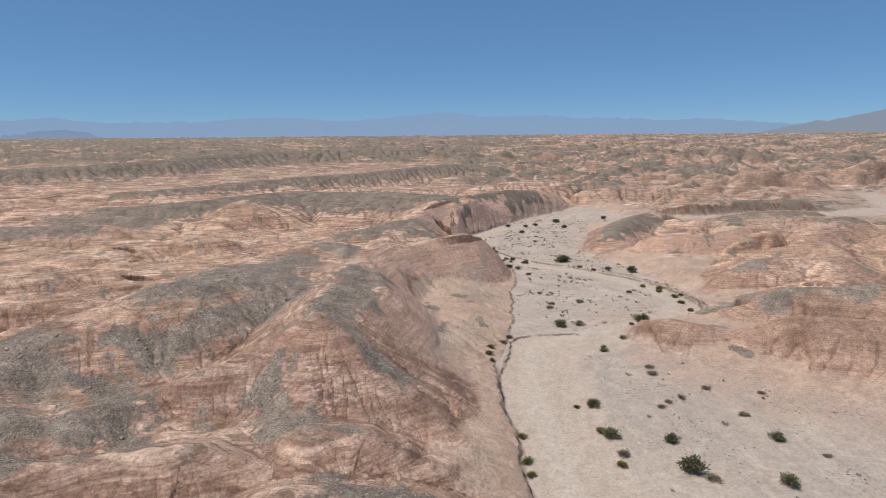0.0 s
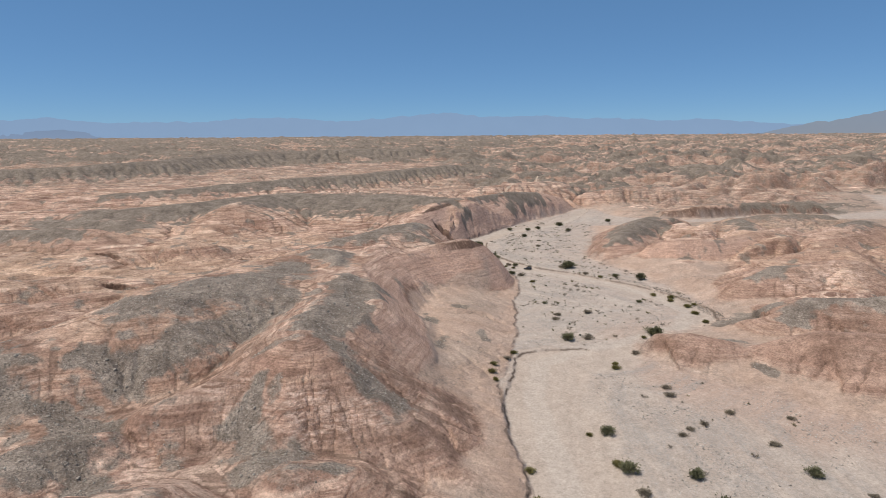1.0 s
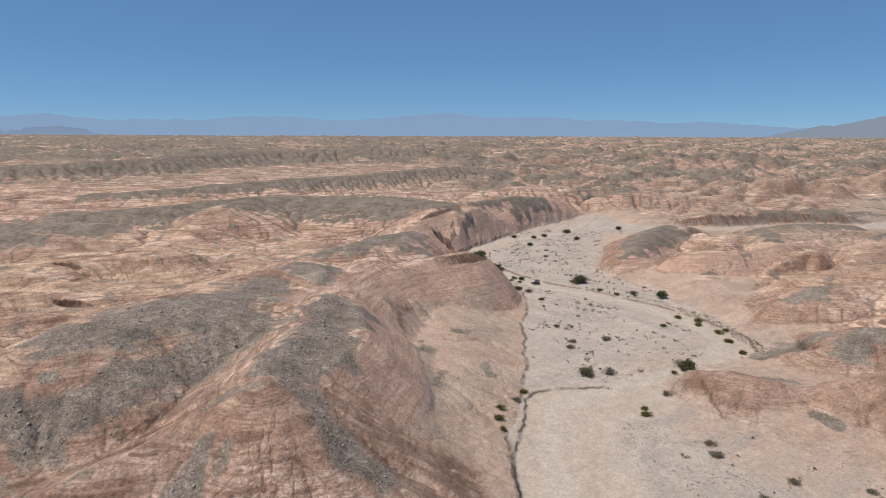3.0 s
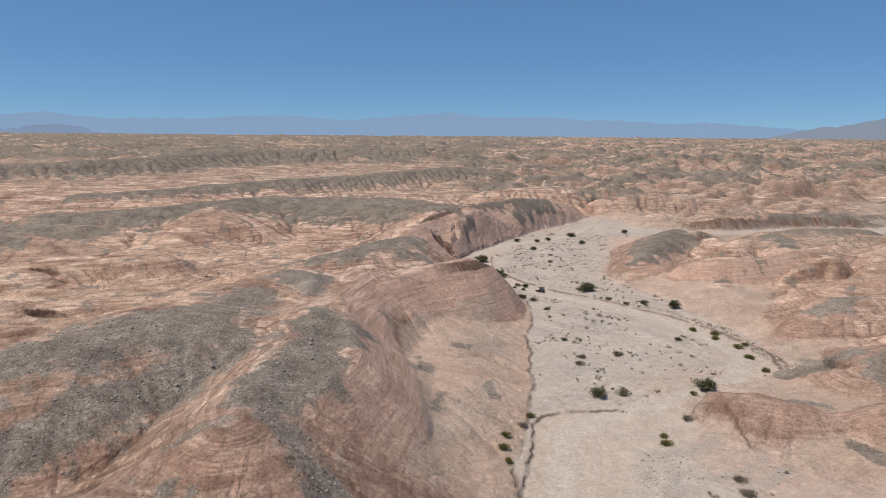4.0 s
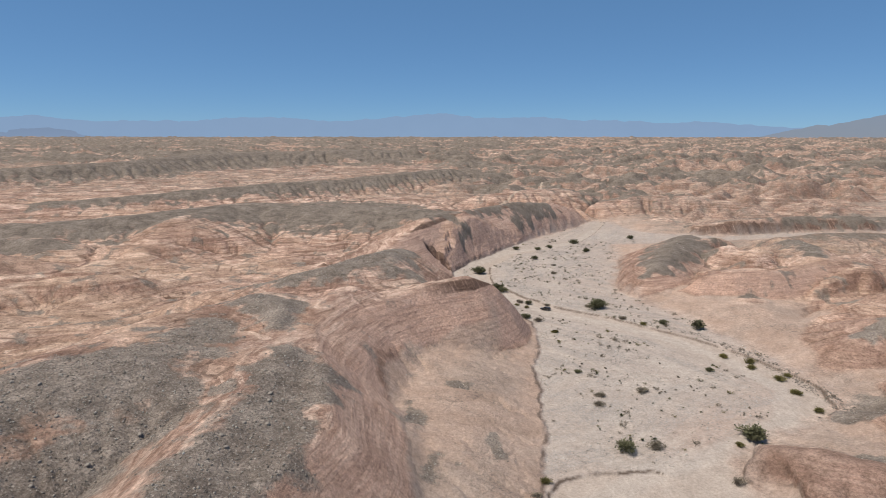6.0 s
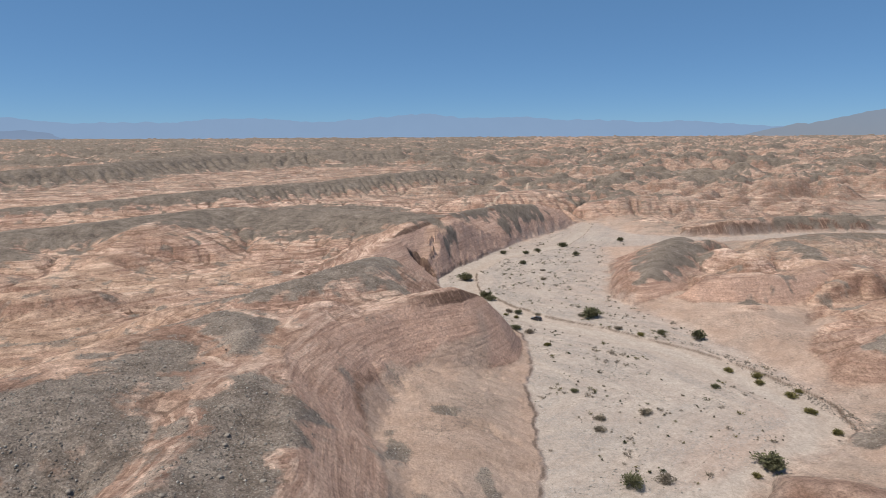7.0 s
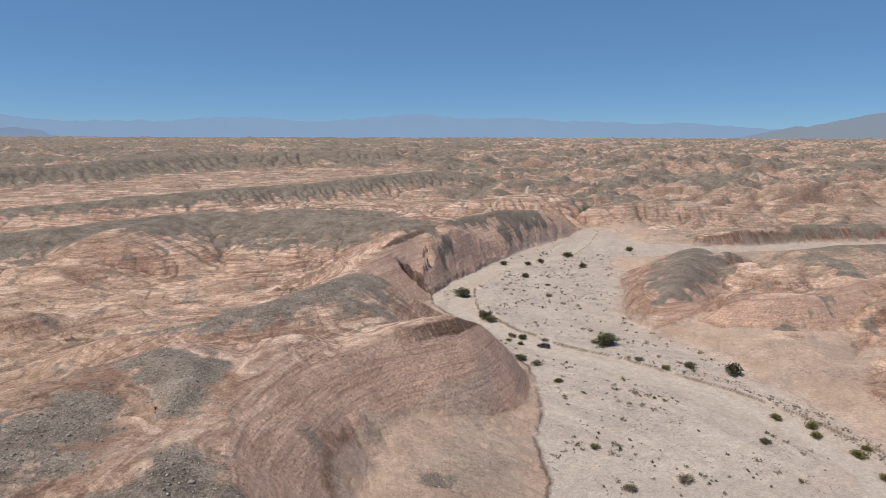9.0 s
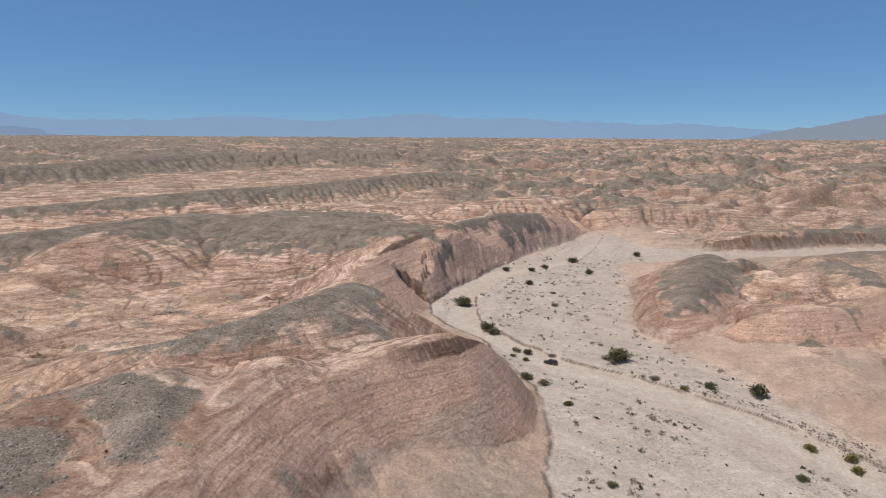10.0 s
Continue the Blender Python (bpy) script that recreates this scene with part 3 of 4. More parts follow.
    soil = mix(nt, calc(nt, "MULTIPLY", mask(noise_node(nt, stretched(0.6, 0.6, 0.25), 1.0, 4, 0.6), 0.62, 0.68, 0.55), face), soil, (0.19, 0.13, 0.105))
    # less brown on firm faces, which keeps their shaded side lighter
    tanned = calc(nt, "MULTIPLY", attr(nt, "brown"), calc(nt, "SUBTRACT", 1.0, calc(nt, "MULTIPLY", attr(nt, "firm"), 0.8)))
    soil = mix(nt, calc(nt, "MULTIPLY", tanned, mask(beds, 0.28, 0.45, 0.95)), soil, ramp(nt, mid, [(0.35, (0.285, 0.198, 0.16)), (0.65, (0.375, 0.27, 0.22))]))
    # bleached outcrops, streaked along the beds
    bleach = noise_node(nt, stretched(0.22, 0.3, 1.6), 1.0, 5, 0.68)
    soil = mix(nt, calc(nt, "MULTIPLY", mask(bleach, 0.46, 0.6, 0.85), attr(nt, "pale")), soil, (0.66, 0.53, 0.455))
    # rills run down the slopes: long down, narrow along
    runs = nt.nodes.new("ShaderNodeCombineXYZ")
    nt.links.new(calc(nt, "MULTIPLY", attr(nt, "strike"), 1.0), runs.inputs[0])
    nt.links.new(calc(nt, "MULTIPLY", attr(nt, "down"), 0.07), runs.inputs[1])
    streak = noise_node(nt, runs.outputs[0], 1.0, 6, 0.72)
    slope = ramp(nt, sep.outputs[2], [(0.72, (1, 1, 1)), (0.97, (0.1, 0.1, 0.1))])
    slope = calc(nt, "MULTIPLY", slope, calc(nt, "SUBTRACT", 1.0, calc(nt, "MULTIPLY", attr(nt, "firm"), 0.93)))
    soil = mix(nt, calc(nt, "MULTIPLY", mask(streak, 0.48, 0.36, 0.4), slope), soil, (0.25, 0.155, 0.12))
    soil = mix(nt, calc(nt, "MULTIPLY", mask(streak, 0.54, 0.68, 0.5), slope), soil, (0.52, 0.40, 0.33))
    # dark hard beds, and the shade painted inside the alcoves
    soil = mix(nt, calc(nt, "MULTIPLY", attr(nt, "ledge_shade"), mask(streak, 0.30, 0.46, 0.9)), soil, (0.12, 0.08, 0.062))
    soil = mix(nt, mask(mid, 0.55, 0.72, 0.35), soil, (0.50, 0.375, 0.30))
    # rubble: grey stones, dark gaps, pale chips
    stones = nt.nodes.new("ShaderNodeTexVoronoi")
    stones.inputs["Scale"].default_value = 3.0
    nt.links.new(pos, stones.inputs["Vector"])
    chips = nt.nodes.new("ShaderNodeSeparateColor")
    nt.links.new(stones.outputs["Color"], chips.inputs[0])
    gcol = ramp(nt, mid, [(0.3, (0.16, 0.133, 0.113)), (0.5, (0.247, 0.212, 0.183)), (0.7, (0.35, 0.307, 0.267))])
    gcol = mix(nt, mask(chips.outputs[0], 0.86, 0.92, 0.45), gcol, (0.42, 0.39, 0.35))
    gcol = mix(nt, mask(chips.outputs[1], 0.7, 0.8, 0.45), gcol, (0.10, 0.088, 0.076))
    gcol = mix(nt, mask(fine, 0.46, 0.3, 0.35), gcol, (0.10, 0.09, 0.08))
    # gravel turns more even and darker with distance northward
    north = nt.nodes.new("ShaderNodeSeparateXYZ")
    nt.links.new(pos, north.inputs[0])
    far_gravel = ramp(nt, mid, [(0.3, (0.118, 0.10, 0.084)), (0.7, (0.22, 0.192, 0.163))])
    gcol = mix(nt, mask(calc(nt, "DIVIDE", north.outputs[1], 1000.0), 0.24, 0.5, 0.8), gcol, far_gravel)
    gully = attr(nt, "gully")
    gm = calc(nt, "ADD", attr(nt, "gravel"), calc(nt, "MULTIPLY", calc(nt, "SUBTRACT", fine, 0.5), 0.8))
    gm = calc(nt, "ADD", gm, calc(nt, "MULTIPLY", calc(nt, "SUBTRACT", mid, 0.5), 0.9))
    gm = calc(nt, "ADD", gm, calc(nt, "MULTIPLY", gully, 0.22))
    # gully lines darkened in the soil colour, in place of crease shade
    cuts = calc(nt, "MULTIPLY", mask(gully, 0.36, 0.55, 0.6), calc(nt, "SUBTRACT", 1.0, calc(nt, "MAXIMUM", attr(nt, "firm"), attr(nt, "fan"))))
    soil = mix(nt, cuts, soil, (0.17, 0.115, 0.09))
    apron = mix(nt, mask(mid, 0.4, 0.62), (0.475, 0.375, 0.31), (0.53, 0.43, 0.365))
    apron = mix(nt, mask(noise_node(nt, pos, 0.028, 5, 0.6), 0.50, 0.60, 0.55), apron, (0.41, 0.362, 0.32))
    apron = mix(nt, calc(nt, "MULTIPLY", mask(fine, 0.46, 0.60, 0.85), mask(noise_node(nt, pos, 0.06, 5, 0.7), 0.50, 0.60)), apron, (0.27, 0.24, 0.21))
    soil = mix(nt, mask(attr(nt, "fan"), 0.2, 0.8, 0.9), soil, apron)
    soil = mix(nt, 1.0, soil, (0.92, 0.885, 0.868), "MULTIPLY")
    tone = ramp(nt, noise_node(nt, stretched(0.05, 0.07, 0.12), 1.0, 5, 0.6), [(0.34, (0.74, 0.72, 0.71)), (0.5, (1.0, 1.0, 1.0)), (0.64, (1.2, 1.21, 1.22))])
    soil = mix(nt, calc(nt, "SUBTRACT", 1.0, calc(nt, "MULTIPLY", calc(nt, "MAXIMUM", attr(nt, "fan"), attr(nt, "firm")), 0.7)), soil, tone, "MULTIPLY")
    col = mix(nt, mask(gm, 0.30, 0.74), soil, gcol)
    # the wash: pale sand, pink silt, bars of pebbles
    sand = ramp(nt, mid, [(0.35, (0.36, 0.308, 0.265)), (0.65, (0.40, 0.352, 0.308))])
    sand = mix(nt, mask(big, 0.47, 0.58, 0.6), sand, (0.385, 0.31, 0.258))
    sand = mix(nt, calc(nt, "MULTIPLY", attr(nt, "silt"), 0.9), sand, mix(nt, mid, (0.37, 0.275, 0.22), (0.40, 0.30, 0.245)))
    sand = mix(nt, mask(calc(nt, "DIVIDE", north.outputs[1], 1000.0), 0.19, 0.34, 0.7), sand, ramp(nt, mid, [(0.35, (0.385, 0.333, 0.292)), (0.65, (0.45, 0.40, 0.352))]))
    course = nt.nodes.new("ShaderNodeCombineXYZ")
    nt.links.new(calc(nt, "MULTIPLY", attr(nt, "strike"), 0.17), course.inputs[0])
    nt.links.new(calc(nt, "MULTIPLY", attr(nt, "down"), 0.022), course.inputs[1])
    bars = noise_node(nt, course.outputs[0], 1.0, 7, 0.68)
    sand = mix(nt, mask(bars, 0.52, 0.64, 0.45), sand, (0.31, 0.28, 0.25))
    sand = mix(nt, mask(bars, 0.44, 0.36, 0.5), sand, (0.44, 0.385, 0.335))
    thread = calc(nt, "ABSOLUTE", calc(nt, "SUBTRACT", noise_node(nt, course.outputs[0], 2.3, 4, 0.5), 0.5))
    sand = mix(nt, mask(thread, 0.012, 0.0, 0.35), sand, (0.24, 0.20, 0.17))
    peb = noise_node(nt, pos, 1.3, 6, 0.85)
    pebbly = calc(nt, "MULTIPLY", mask(bars, 0.40, 0.58), mask(peb, 0.44, 0.6))
    sand = mix(nt, calc(nt, "MULTIPLY", pebbly, 0.75), sand, (0.27, 0.26, 0.25))
    sand = mix(nt, mask(peb, 0.59, 0.66, 0.7), sand, (0.60, 0.565, 0.52))
    sand = mix(nt, mask(peb, 0.42, 0.33, 0.75), sand, (0.20, 0.165, 0.14))
    sand = mix(nt, 1.0, sand, (0.97, 0.985, 1.01), "MULTIPLY")
    bed = ramp(nt, noise_node(nt, stretched(0.35, 0.12, 0.2), 1.0, 5, 0.6), [(0.3, (0.36, 0.308, 0.267)), (0.7, (0.41, 0.36, 0.317))])
    sand = mix(nt, calc(nt, "MULTIPLY", attr(nt, "channel"), 0.85), sand, bed)
    sand = mix(nt, mask(attr(nt, "track"), 0.0, 1.0, 0.5), sand, (0.42, 0.385, 0.35))
    col = mix(nt, calc(nt, "MULTIPLY", attr(nt, "trail"), 0.7), col, (0.46, 0.39, 0.32))
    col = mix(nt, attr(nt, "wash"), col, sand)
    # cut banks: dark eroded edge, with the shade of its undercut painted in
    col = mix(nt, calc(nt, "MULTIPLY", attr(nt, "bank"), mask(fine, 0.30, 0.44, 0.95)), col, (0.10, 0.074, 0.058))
    bare = calc(nt, "SUBTRACT", 1.0, calc(nt, "MAXIMUM", attr(nt, "wash"), attr(nt, "fan")))
    col = mix(nt, calc(nt, "MULTIPLY", mask(fine, 0.42, 0.28, 0.45), calc(nt, "ADD", 0.35, calc(nt, "MULTIPLY", bare, 0.65))), col, (0.20, 0.15, 0.125))
    grit = ramp(nt, noise_node(nt, pos, 0.35, 10, 0.78), [(0.32, (0.55, 0.53, 0.51)), (0.5, (0.98, 0.98, 0.98)), (0.66, (1.38, 1.38, 1.38))])
    col = mix(nt, calc(nt, "SUBTRACT", 0.85, calc(nt, "MULTIPLY", calc(nt, "MAXIMUM", attr(nt, "wash"), calc(nt, "MAXIMUM", attr(nt, "fan"), attr(nt, "firm"))), 0.45)), col, grit, "MULTIPLY")
    specks = ramp(nt, noise_node(nt, pos, 1.4, 8, 0.9), [(0.38, (0.45, 0.44, 0.43)), (0.47, (1.0, 1.0, 1.0)), (0.60, (1.45, 1.45, 1.45))])
    col = mix(nt, calc(nt, "ADD", 0.36, calc(nt, "MULTIPLY", bare, 0.2)), col, specks, "MULTIPLY")
    col = mix(nt, 1.0, col, (0.935, 0.89, 0.865), "MULTIPLY")
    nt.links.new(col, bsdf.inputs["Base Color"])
    bump = nt.nodes.new("ShaderNodeBump")
    bump.inputs["Strength"].default_value = 1.0
    bump.inputs["Distance"].default_value = 1.15
    hh = calc(nt, "ADD", noise_node(nt, pos, 0.5, 9, 0.74), calc(nt, "MULTIPLY", seams, 0.4))
    hh = calc(nt, "ADD", hh, calc(nt, "MULTIPLY", calc(nt, "MULTIPLY", streak, slope), 0.6))
    flat = calc(nt, "SUBTRACT", 1.0, calc(nt, "MULTIPLY", attr(nt, "wash"), 0.8))
    nt.links.new(calc(nt, "MULTIPLY", hh, flat), bump.inputs["Height"])
    nt.links.new(bump.outputs[0], bsdf.inputs["Normal"])
    return m


# ---- the ground: one sheet to the horizon ----
def grid_axes():
    ys = [-2500, -1500, -900, -500, -300, -180, -100, -50, -10, 20, 45, 62, 75, 84, 90]
    y = 95.0
    while y < 4750:
        ys.append(y)
        y += max(0.5, 0.00385 * (y - 170))
    u = np.linspace(-1, 1, COLUMNS)
    u = 0.62 * u + 0.38 * u ** 3
    skirt = np.array([1.03, 1.08, 1.16, 1.3, 1.6, 2.2, 3.2])
    return np.array(ys), np.concatenate([-skirt[::-1], u, skirt])


COLUMNS = 900


SHEET = {}


def ground_at(x, y, field="h"):
    """The ground's height, or another of its fields, at places in the finely drawn part."""
    x, y = np.asarray(x, float), np.asarray(y, float)
    ys, u, half, f = SHEET["ys"], SHEET["u"], SHEET["half"], SHEET[field]
    r = np.clip(np.interp(y, ys, np.arange(len(ys))), 0, len(ys) - 1.001)
    c = np.clip(np.interp(x / np.interp(y, ys, half), u, np.arange(len(u))), 0, len(u) - 1.001)
    ri, ci = r.astype(int), c.astype(int)
    fr, fc = r - ri, c - ci
    return (f[ri, ci] * (1 - fc) + f[ri, ci + 1] * fc) * (1 - fr) + (f[ri + 1, ci] * (1 - fc) + f[ri + 1, ci + 1] * fc) * fr


def build_ground():
    ys, u = grid_axes()
    half = 0.82 * (np.maximum(ys, 95) + 15)
    x = half[:, None] * u[None, :] + np.sign(u)[None, :] * np.maximum(np.abs(u) - 1, 0)[None, :] * 700
    y = np.repeat(ys[:, None], len(u), 1)
    shape = x.shape
    h, gravel, wash, chan, track, fan, firm, silt, bank, ledge_shade, marl, trail, strike, down, brown, over, pale = [v.reshape(shape) for v in terrain(x.ravel(), y.ravel())]
    # gullies, on every second row and column of the finely drawn part
    r0, c0, c1 = 15, 7, shape[1] - 7
    part_of = (slice(r0, None, 2), slice(c0, c1, 2))
    cut_h, water = erode(x[part_of], y[part_of], h[part_of], wash[part_of] > 0.5, np.maximum(np.maximum(0.95 * firm, 0.7 * fan), np.maximum(np.interp(y, [180, 210, 260], [0.25, 0.65, 0.85]) * step(440, 400, y) * step(40, 20, x), np.maximum(0.75 * step(700, 620, y) * step(20, -10, x), 0.8 * step(60, 75, x) * step(560, 500, y))) * over)[part_of])
    delta = widen(cut_h - h[part_of], (shape[0] - r0, c1 - c0), 2, 2)
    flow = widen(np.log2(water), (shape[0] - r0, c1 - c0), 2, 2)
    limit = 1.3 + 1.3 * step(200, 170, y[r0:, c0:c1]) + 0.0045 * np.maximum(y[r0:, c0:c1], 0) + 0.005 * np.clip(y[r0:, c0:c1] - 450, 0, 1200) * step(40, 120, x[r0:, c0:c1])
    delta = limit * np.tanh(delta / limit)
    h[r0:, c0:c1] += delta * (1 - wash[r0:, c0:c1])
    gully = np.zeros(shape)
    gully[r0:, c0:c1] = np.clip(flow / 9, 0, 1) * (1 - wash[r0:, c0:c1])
    h, gravel, wash, chan, track, gully, fan, silt, bank, ledge_shade, marl, trail, strike, down, brown, pale = [v.ravel() for v in (h, gravel, wash, chan, track, gully, fan, silt, bank, ledge_shade, marl, trail, strike, down, brown, pale)]
    me = bpy.data.meshes.new("ground")
    n, (r, c) = h.size, shape
    me.vertices.add(n)
    me.vertices.foreach_set("co", np.stack([x.ravel(), y.ravel(), h], 1).astype(np.float32).ravel())
    i = np.arange(n).reshape(shape)
    quads = np.stack([i[:-1, :-1], i[:-1, 1:], i[1:, 1:], i[1:, :-1]], -1).reshape(-1, 4)
    me.loops.add(quads.size)
    me.loops.foreach_set("vertex_index", quads.astype(np.int32).ravel())
    me.polygons.add(len(quads))
    me.polygons.foreach_set("loop_start", (np.arange(len(quads)) * 4).astype(np.int32))
    me.polygons.foreach_set("use_smooth", np.ones(len(quads), bool))
    me.update(calc_edges=True)
    for name, v in (("gravel", gravel), ("wash", wash), ("channel", chan), ("gully", gully), ("track", track), ("fan", fan), ("silt", silt), ("bank", bank), ("ledge_shade", ledge_shade), ("trail", trail), ("marl", marl), ("firm", firm.ravel()), ("strike", strike), ("down", down), ("brown", brown), ("pale", pale)):
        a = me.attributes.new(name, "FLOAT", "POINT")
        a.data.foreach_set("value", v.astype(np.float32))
    SHEET.update(ys=ys, u=u, half=half, h=h.reshape(shape), gravel=gravel.reshape(shape), wash=wash.reshape(shape))
    ob = new("ground", me)
    me.materials.append(ground_material())
    return tagged(ob, "pink and grey eroded badlands ground with a pale sandy wash", "ground", kind="structure")


ground = build_ground()


# ---- distance: ranges behind the plain, their haze painted in as glow ----
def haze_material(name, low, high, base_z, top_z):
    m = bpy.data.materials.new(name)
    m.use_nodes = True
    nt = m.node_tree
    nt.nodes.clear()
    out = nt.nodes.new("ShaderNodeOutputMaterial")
    # unlit: the surface gives off the haze colour itself
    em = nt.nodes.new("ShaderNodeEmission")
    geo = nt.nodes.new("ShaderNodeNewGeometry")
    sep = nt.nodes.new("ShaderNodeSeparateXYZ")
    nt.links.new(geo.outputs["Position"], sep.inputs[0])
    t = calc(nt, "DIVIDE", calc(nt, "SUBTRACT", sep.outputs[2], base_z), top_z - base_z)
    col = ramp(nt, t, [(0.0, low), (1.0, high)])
    # faint mottling in the glow, in place of shaded relief
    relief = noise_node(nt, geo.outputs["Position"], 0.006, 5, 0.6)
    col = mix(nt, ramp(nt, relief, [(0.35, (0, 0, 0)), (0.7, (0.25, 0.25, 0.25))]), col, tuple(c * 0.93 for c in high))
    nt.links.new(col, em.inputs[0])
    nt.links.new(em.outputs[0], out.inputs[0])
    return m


def mountain_range(name, profile, y, base_z, low, high, label, seed, jag):
    """profile: bearing (metres across at one kilometre) and height in metres at this distance."""
    keys = np.array(profile)
    px = np.linspace(keys[0, 0], keys[-1, 0], 420)
    top = np.interp(px, keys[:, 0], keys[:, 1])
    fade = np.minimum(1, np.minimum(px - px[0], px[-1] - px) / 30)
    top = top + fade * jag * fbm(px / 22, px * 0 + seed, 4, seed)
    bm = bmesh.new()
    rows = []
    for k, t in enumerate((0.0, 0.35, 0.7, 1.0)):
        depth = y - 160 * (1 - t)
        rows.append([bm.verts.new((px[i] * depth / 1000, depth + 25 * float(perlin(px[i] / 9, t * 3.0, seed)), base_z + (max(top[i], base_z + 1) - base_z) * t)) for i in range(len(px))])
    for a, b in zip(rows[:-1], rows[1:]):
        for i in range(len(px) - 1):
            bm.faces.new((a[i], a[i + 1], b[i + 1], b[i]))
    me = bpy.data.meshes.new(name)
    bm.to_mesh(me)
    bm.free()
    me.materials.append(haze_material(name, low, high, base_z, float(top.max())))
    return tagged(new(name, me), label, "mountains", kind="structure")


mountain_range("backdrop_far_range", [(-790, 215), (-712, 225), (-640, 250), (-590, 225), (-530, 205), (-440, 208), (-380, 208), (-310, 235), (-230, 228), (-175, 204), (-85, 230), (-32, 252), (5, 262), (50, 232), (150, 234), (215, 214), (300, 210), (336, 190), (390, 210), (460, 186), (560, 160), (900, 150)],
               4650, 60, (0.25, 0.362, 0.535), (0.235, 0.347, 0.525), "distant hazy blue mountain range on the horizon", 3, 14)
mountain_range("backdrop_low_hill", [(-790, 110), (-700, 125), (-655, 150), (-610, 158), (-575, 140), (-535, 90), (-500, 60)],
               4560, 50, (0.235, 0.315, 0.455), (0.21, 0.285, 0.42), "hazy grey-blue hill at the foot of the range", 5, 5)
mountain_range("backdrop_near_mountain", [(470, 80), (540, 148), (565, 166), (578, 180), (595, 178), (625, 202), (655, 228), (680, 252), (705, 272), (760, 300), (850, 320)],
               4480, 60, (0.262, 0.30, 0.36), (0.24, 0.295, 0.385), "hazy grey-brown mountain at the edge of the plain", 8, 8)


# ---- plants ----
def part(name, bm, mat, parent, label=""):
    me = bpy.data.meshes.new(name)
    bm.to_mesh(me)
    bm.free()
    me.materials.append(mat)
    ob = new(name, me)
    ob.parent = parent
    return tagged(ob, label)


def leaf_material(name, dark, light):
    m, nt, bsdf = material(name)
    info = nt.nodes.new("ShaderNodeObjectInfo")
    geo = nt.nodes.new("ShaderNodeNewGeometry")
    v = calc(nt, "ADD", calc(nt, "MULTIPLY", geo.outputs["Random Per Island"], 0.75), calc(nt, "MULTIPLY", info.outputs["Random"], 0.25))
    nt.links.new(ramp(nt, v, [(0.1, dark), (0.9, light)]), bsdf.inputs["Base Color"])
    bsdf.inputs["Roughness"].default_value = 0.7
    return m


GREEN = leaf_material("green_leaves", (0.062, 0.063, 0.036), (0.165, 0.16, 0.09))
OLIVE = leaf_material("olive_leaves", (0.085, 0.076, 0.03), (0.21, 0.185, 0.07))
DRY = leaf_material("dry_grey_twigs", (0.11, 0.092, 0.07), (0.26, 0.222, 0.168))
BARK = leaf_material("bark", (0.06, 0.045, 0.035), (0.12, 0.095, 0.075))


def tube(bm, a, b, ra, rb, sides=5):
    a, b = Vector(a), Vector(b)
    q = (b - a).to_track_quat("Z", "Y")
    rings = []
    for p, r in ((a, ra), (b, rb)):
        rings.append([bm.verts.new(p + q @ Vector((r * math.cos(k * 2 * math.pi / sides), r * math.sin(k * 2 * math.pi / sides), 0))) for k in range(sides)])
    for k in range(sides):
        bm.faces.new((rings[0][k], rings[0][(k + 1) % sides], rings[1][(k + 1) % sides], rings[1][k]))
    bm.faces.new(rings[1])


def leaf(bm, rng, p, out, size):
    """A small folded blade at p that points about outwards."""
    d = (out + Vector((rng.gauss(0, .5), rng.gauss(0, .5), rng.gauss(0.15, .5)))).normalized()
    w = d.cross(Vector((rng.gauss(0, 1), rng.gauss(0, 1), rng.gauss(0, 1)))).normalized() * size * 0.5
    a, b = bm.verts.new(p), bm.verts.new(p + d * size * 1.7)
    l, r = bm.verts.new(p + d * size * 0.8 + w), bm.verts.new(p + d * size * 0.8 - w)
    bm.faces.new((a, l, b))
    bm.faces.new((a, b, r))


def shrub(name, mat, seed, lean, tall, leaves, size, label, category, group):
    """A shrub one metre in radius: bowed stems from one foot, and many leaf clumps at and round their ends."""
    rng = random.Random(seed)
    root = tagged(new(name), label, category, group)
    stems, crown = bmesh.new(), bmesh.new()
    tips = []
    for k in range(13):
        turn, out = rng.uniform(0, 6.28), rng.uniform(0.25, 1.0) * lean
        top = Vector((math.cos(turn) * out, math.sin(turn) * out, tall * rng.uniform(0.55, 1.0) * (1 - 0.35 * out)))
        knee = top * 0.5 + Vector((rng.gauss(0, .06), rng.gauss(0, .06), 0.1 * tall))
        tube(stems, (0, 0, -0.05), knee, 0.035, 0.022, 4)
        tube(stems, knee, top, 0.022, 0.008, 4)
        tips += [top, knee.lerp(top, 0.6), knee]
    for k in range(leaves):
        t = rng.choice(tips)
        off = Vector((rng.gauss(0, .2), rng.gauss(0, .2), rng.gauss(0, .15)))
        p = t + off
        p.z = max(p.z, 0.03)
        leaf(crown, rng, p, (off * 2 + Vector((t.x, t.y, t.z * .6))).normalized(), size * rng.uniform(.6, 1.4))
    part("stems", stems, BARK, root, "thin dark branching stems")
    part("foliage", crown, mat, root)
    return root


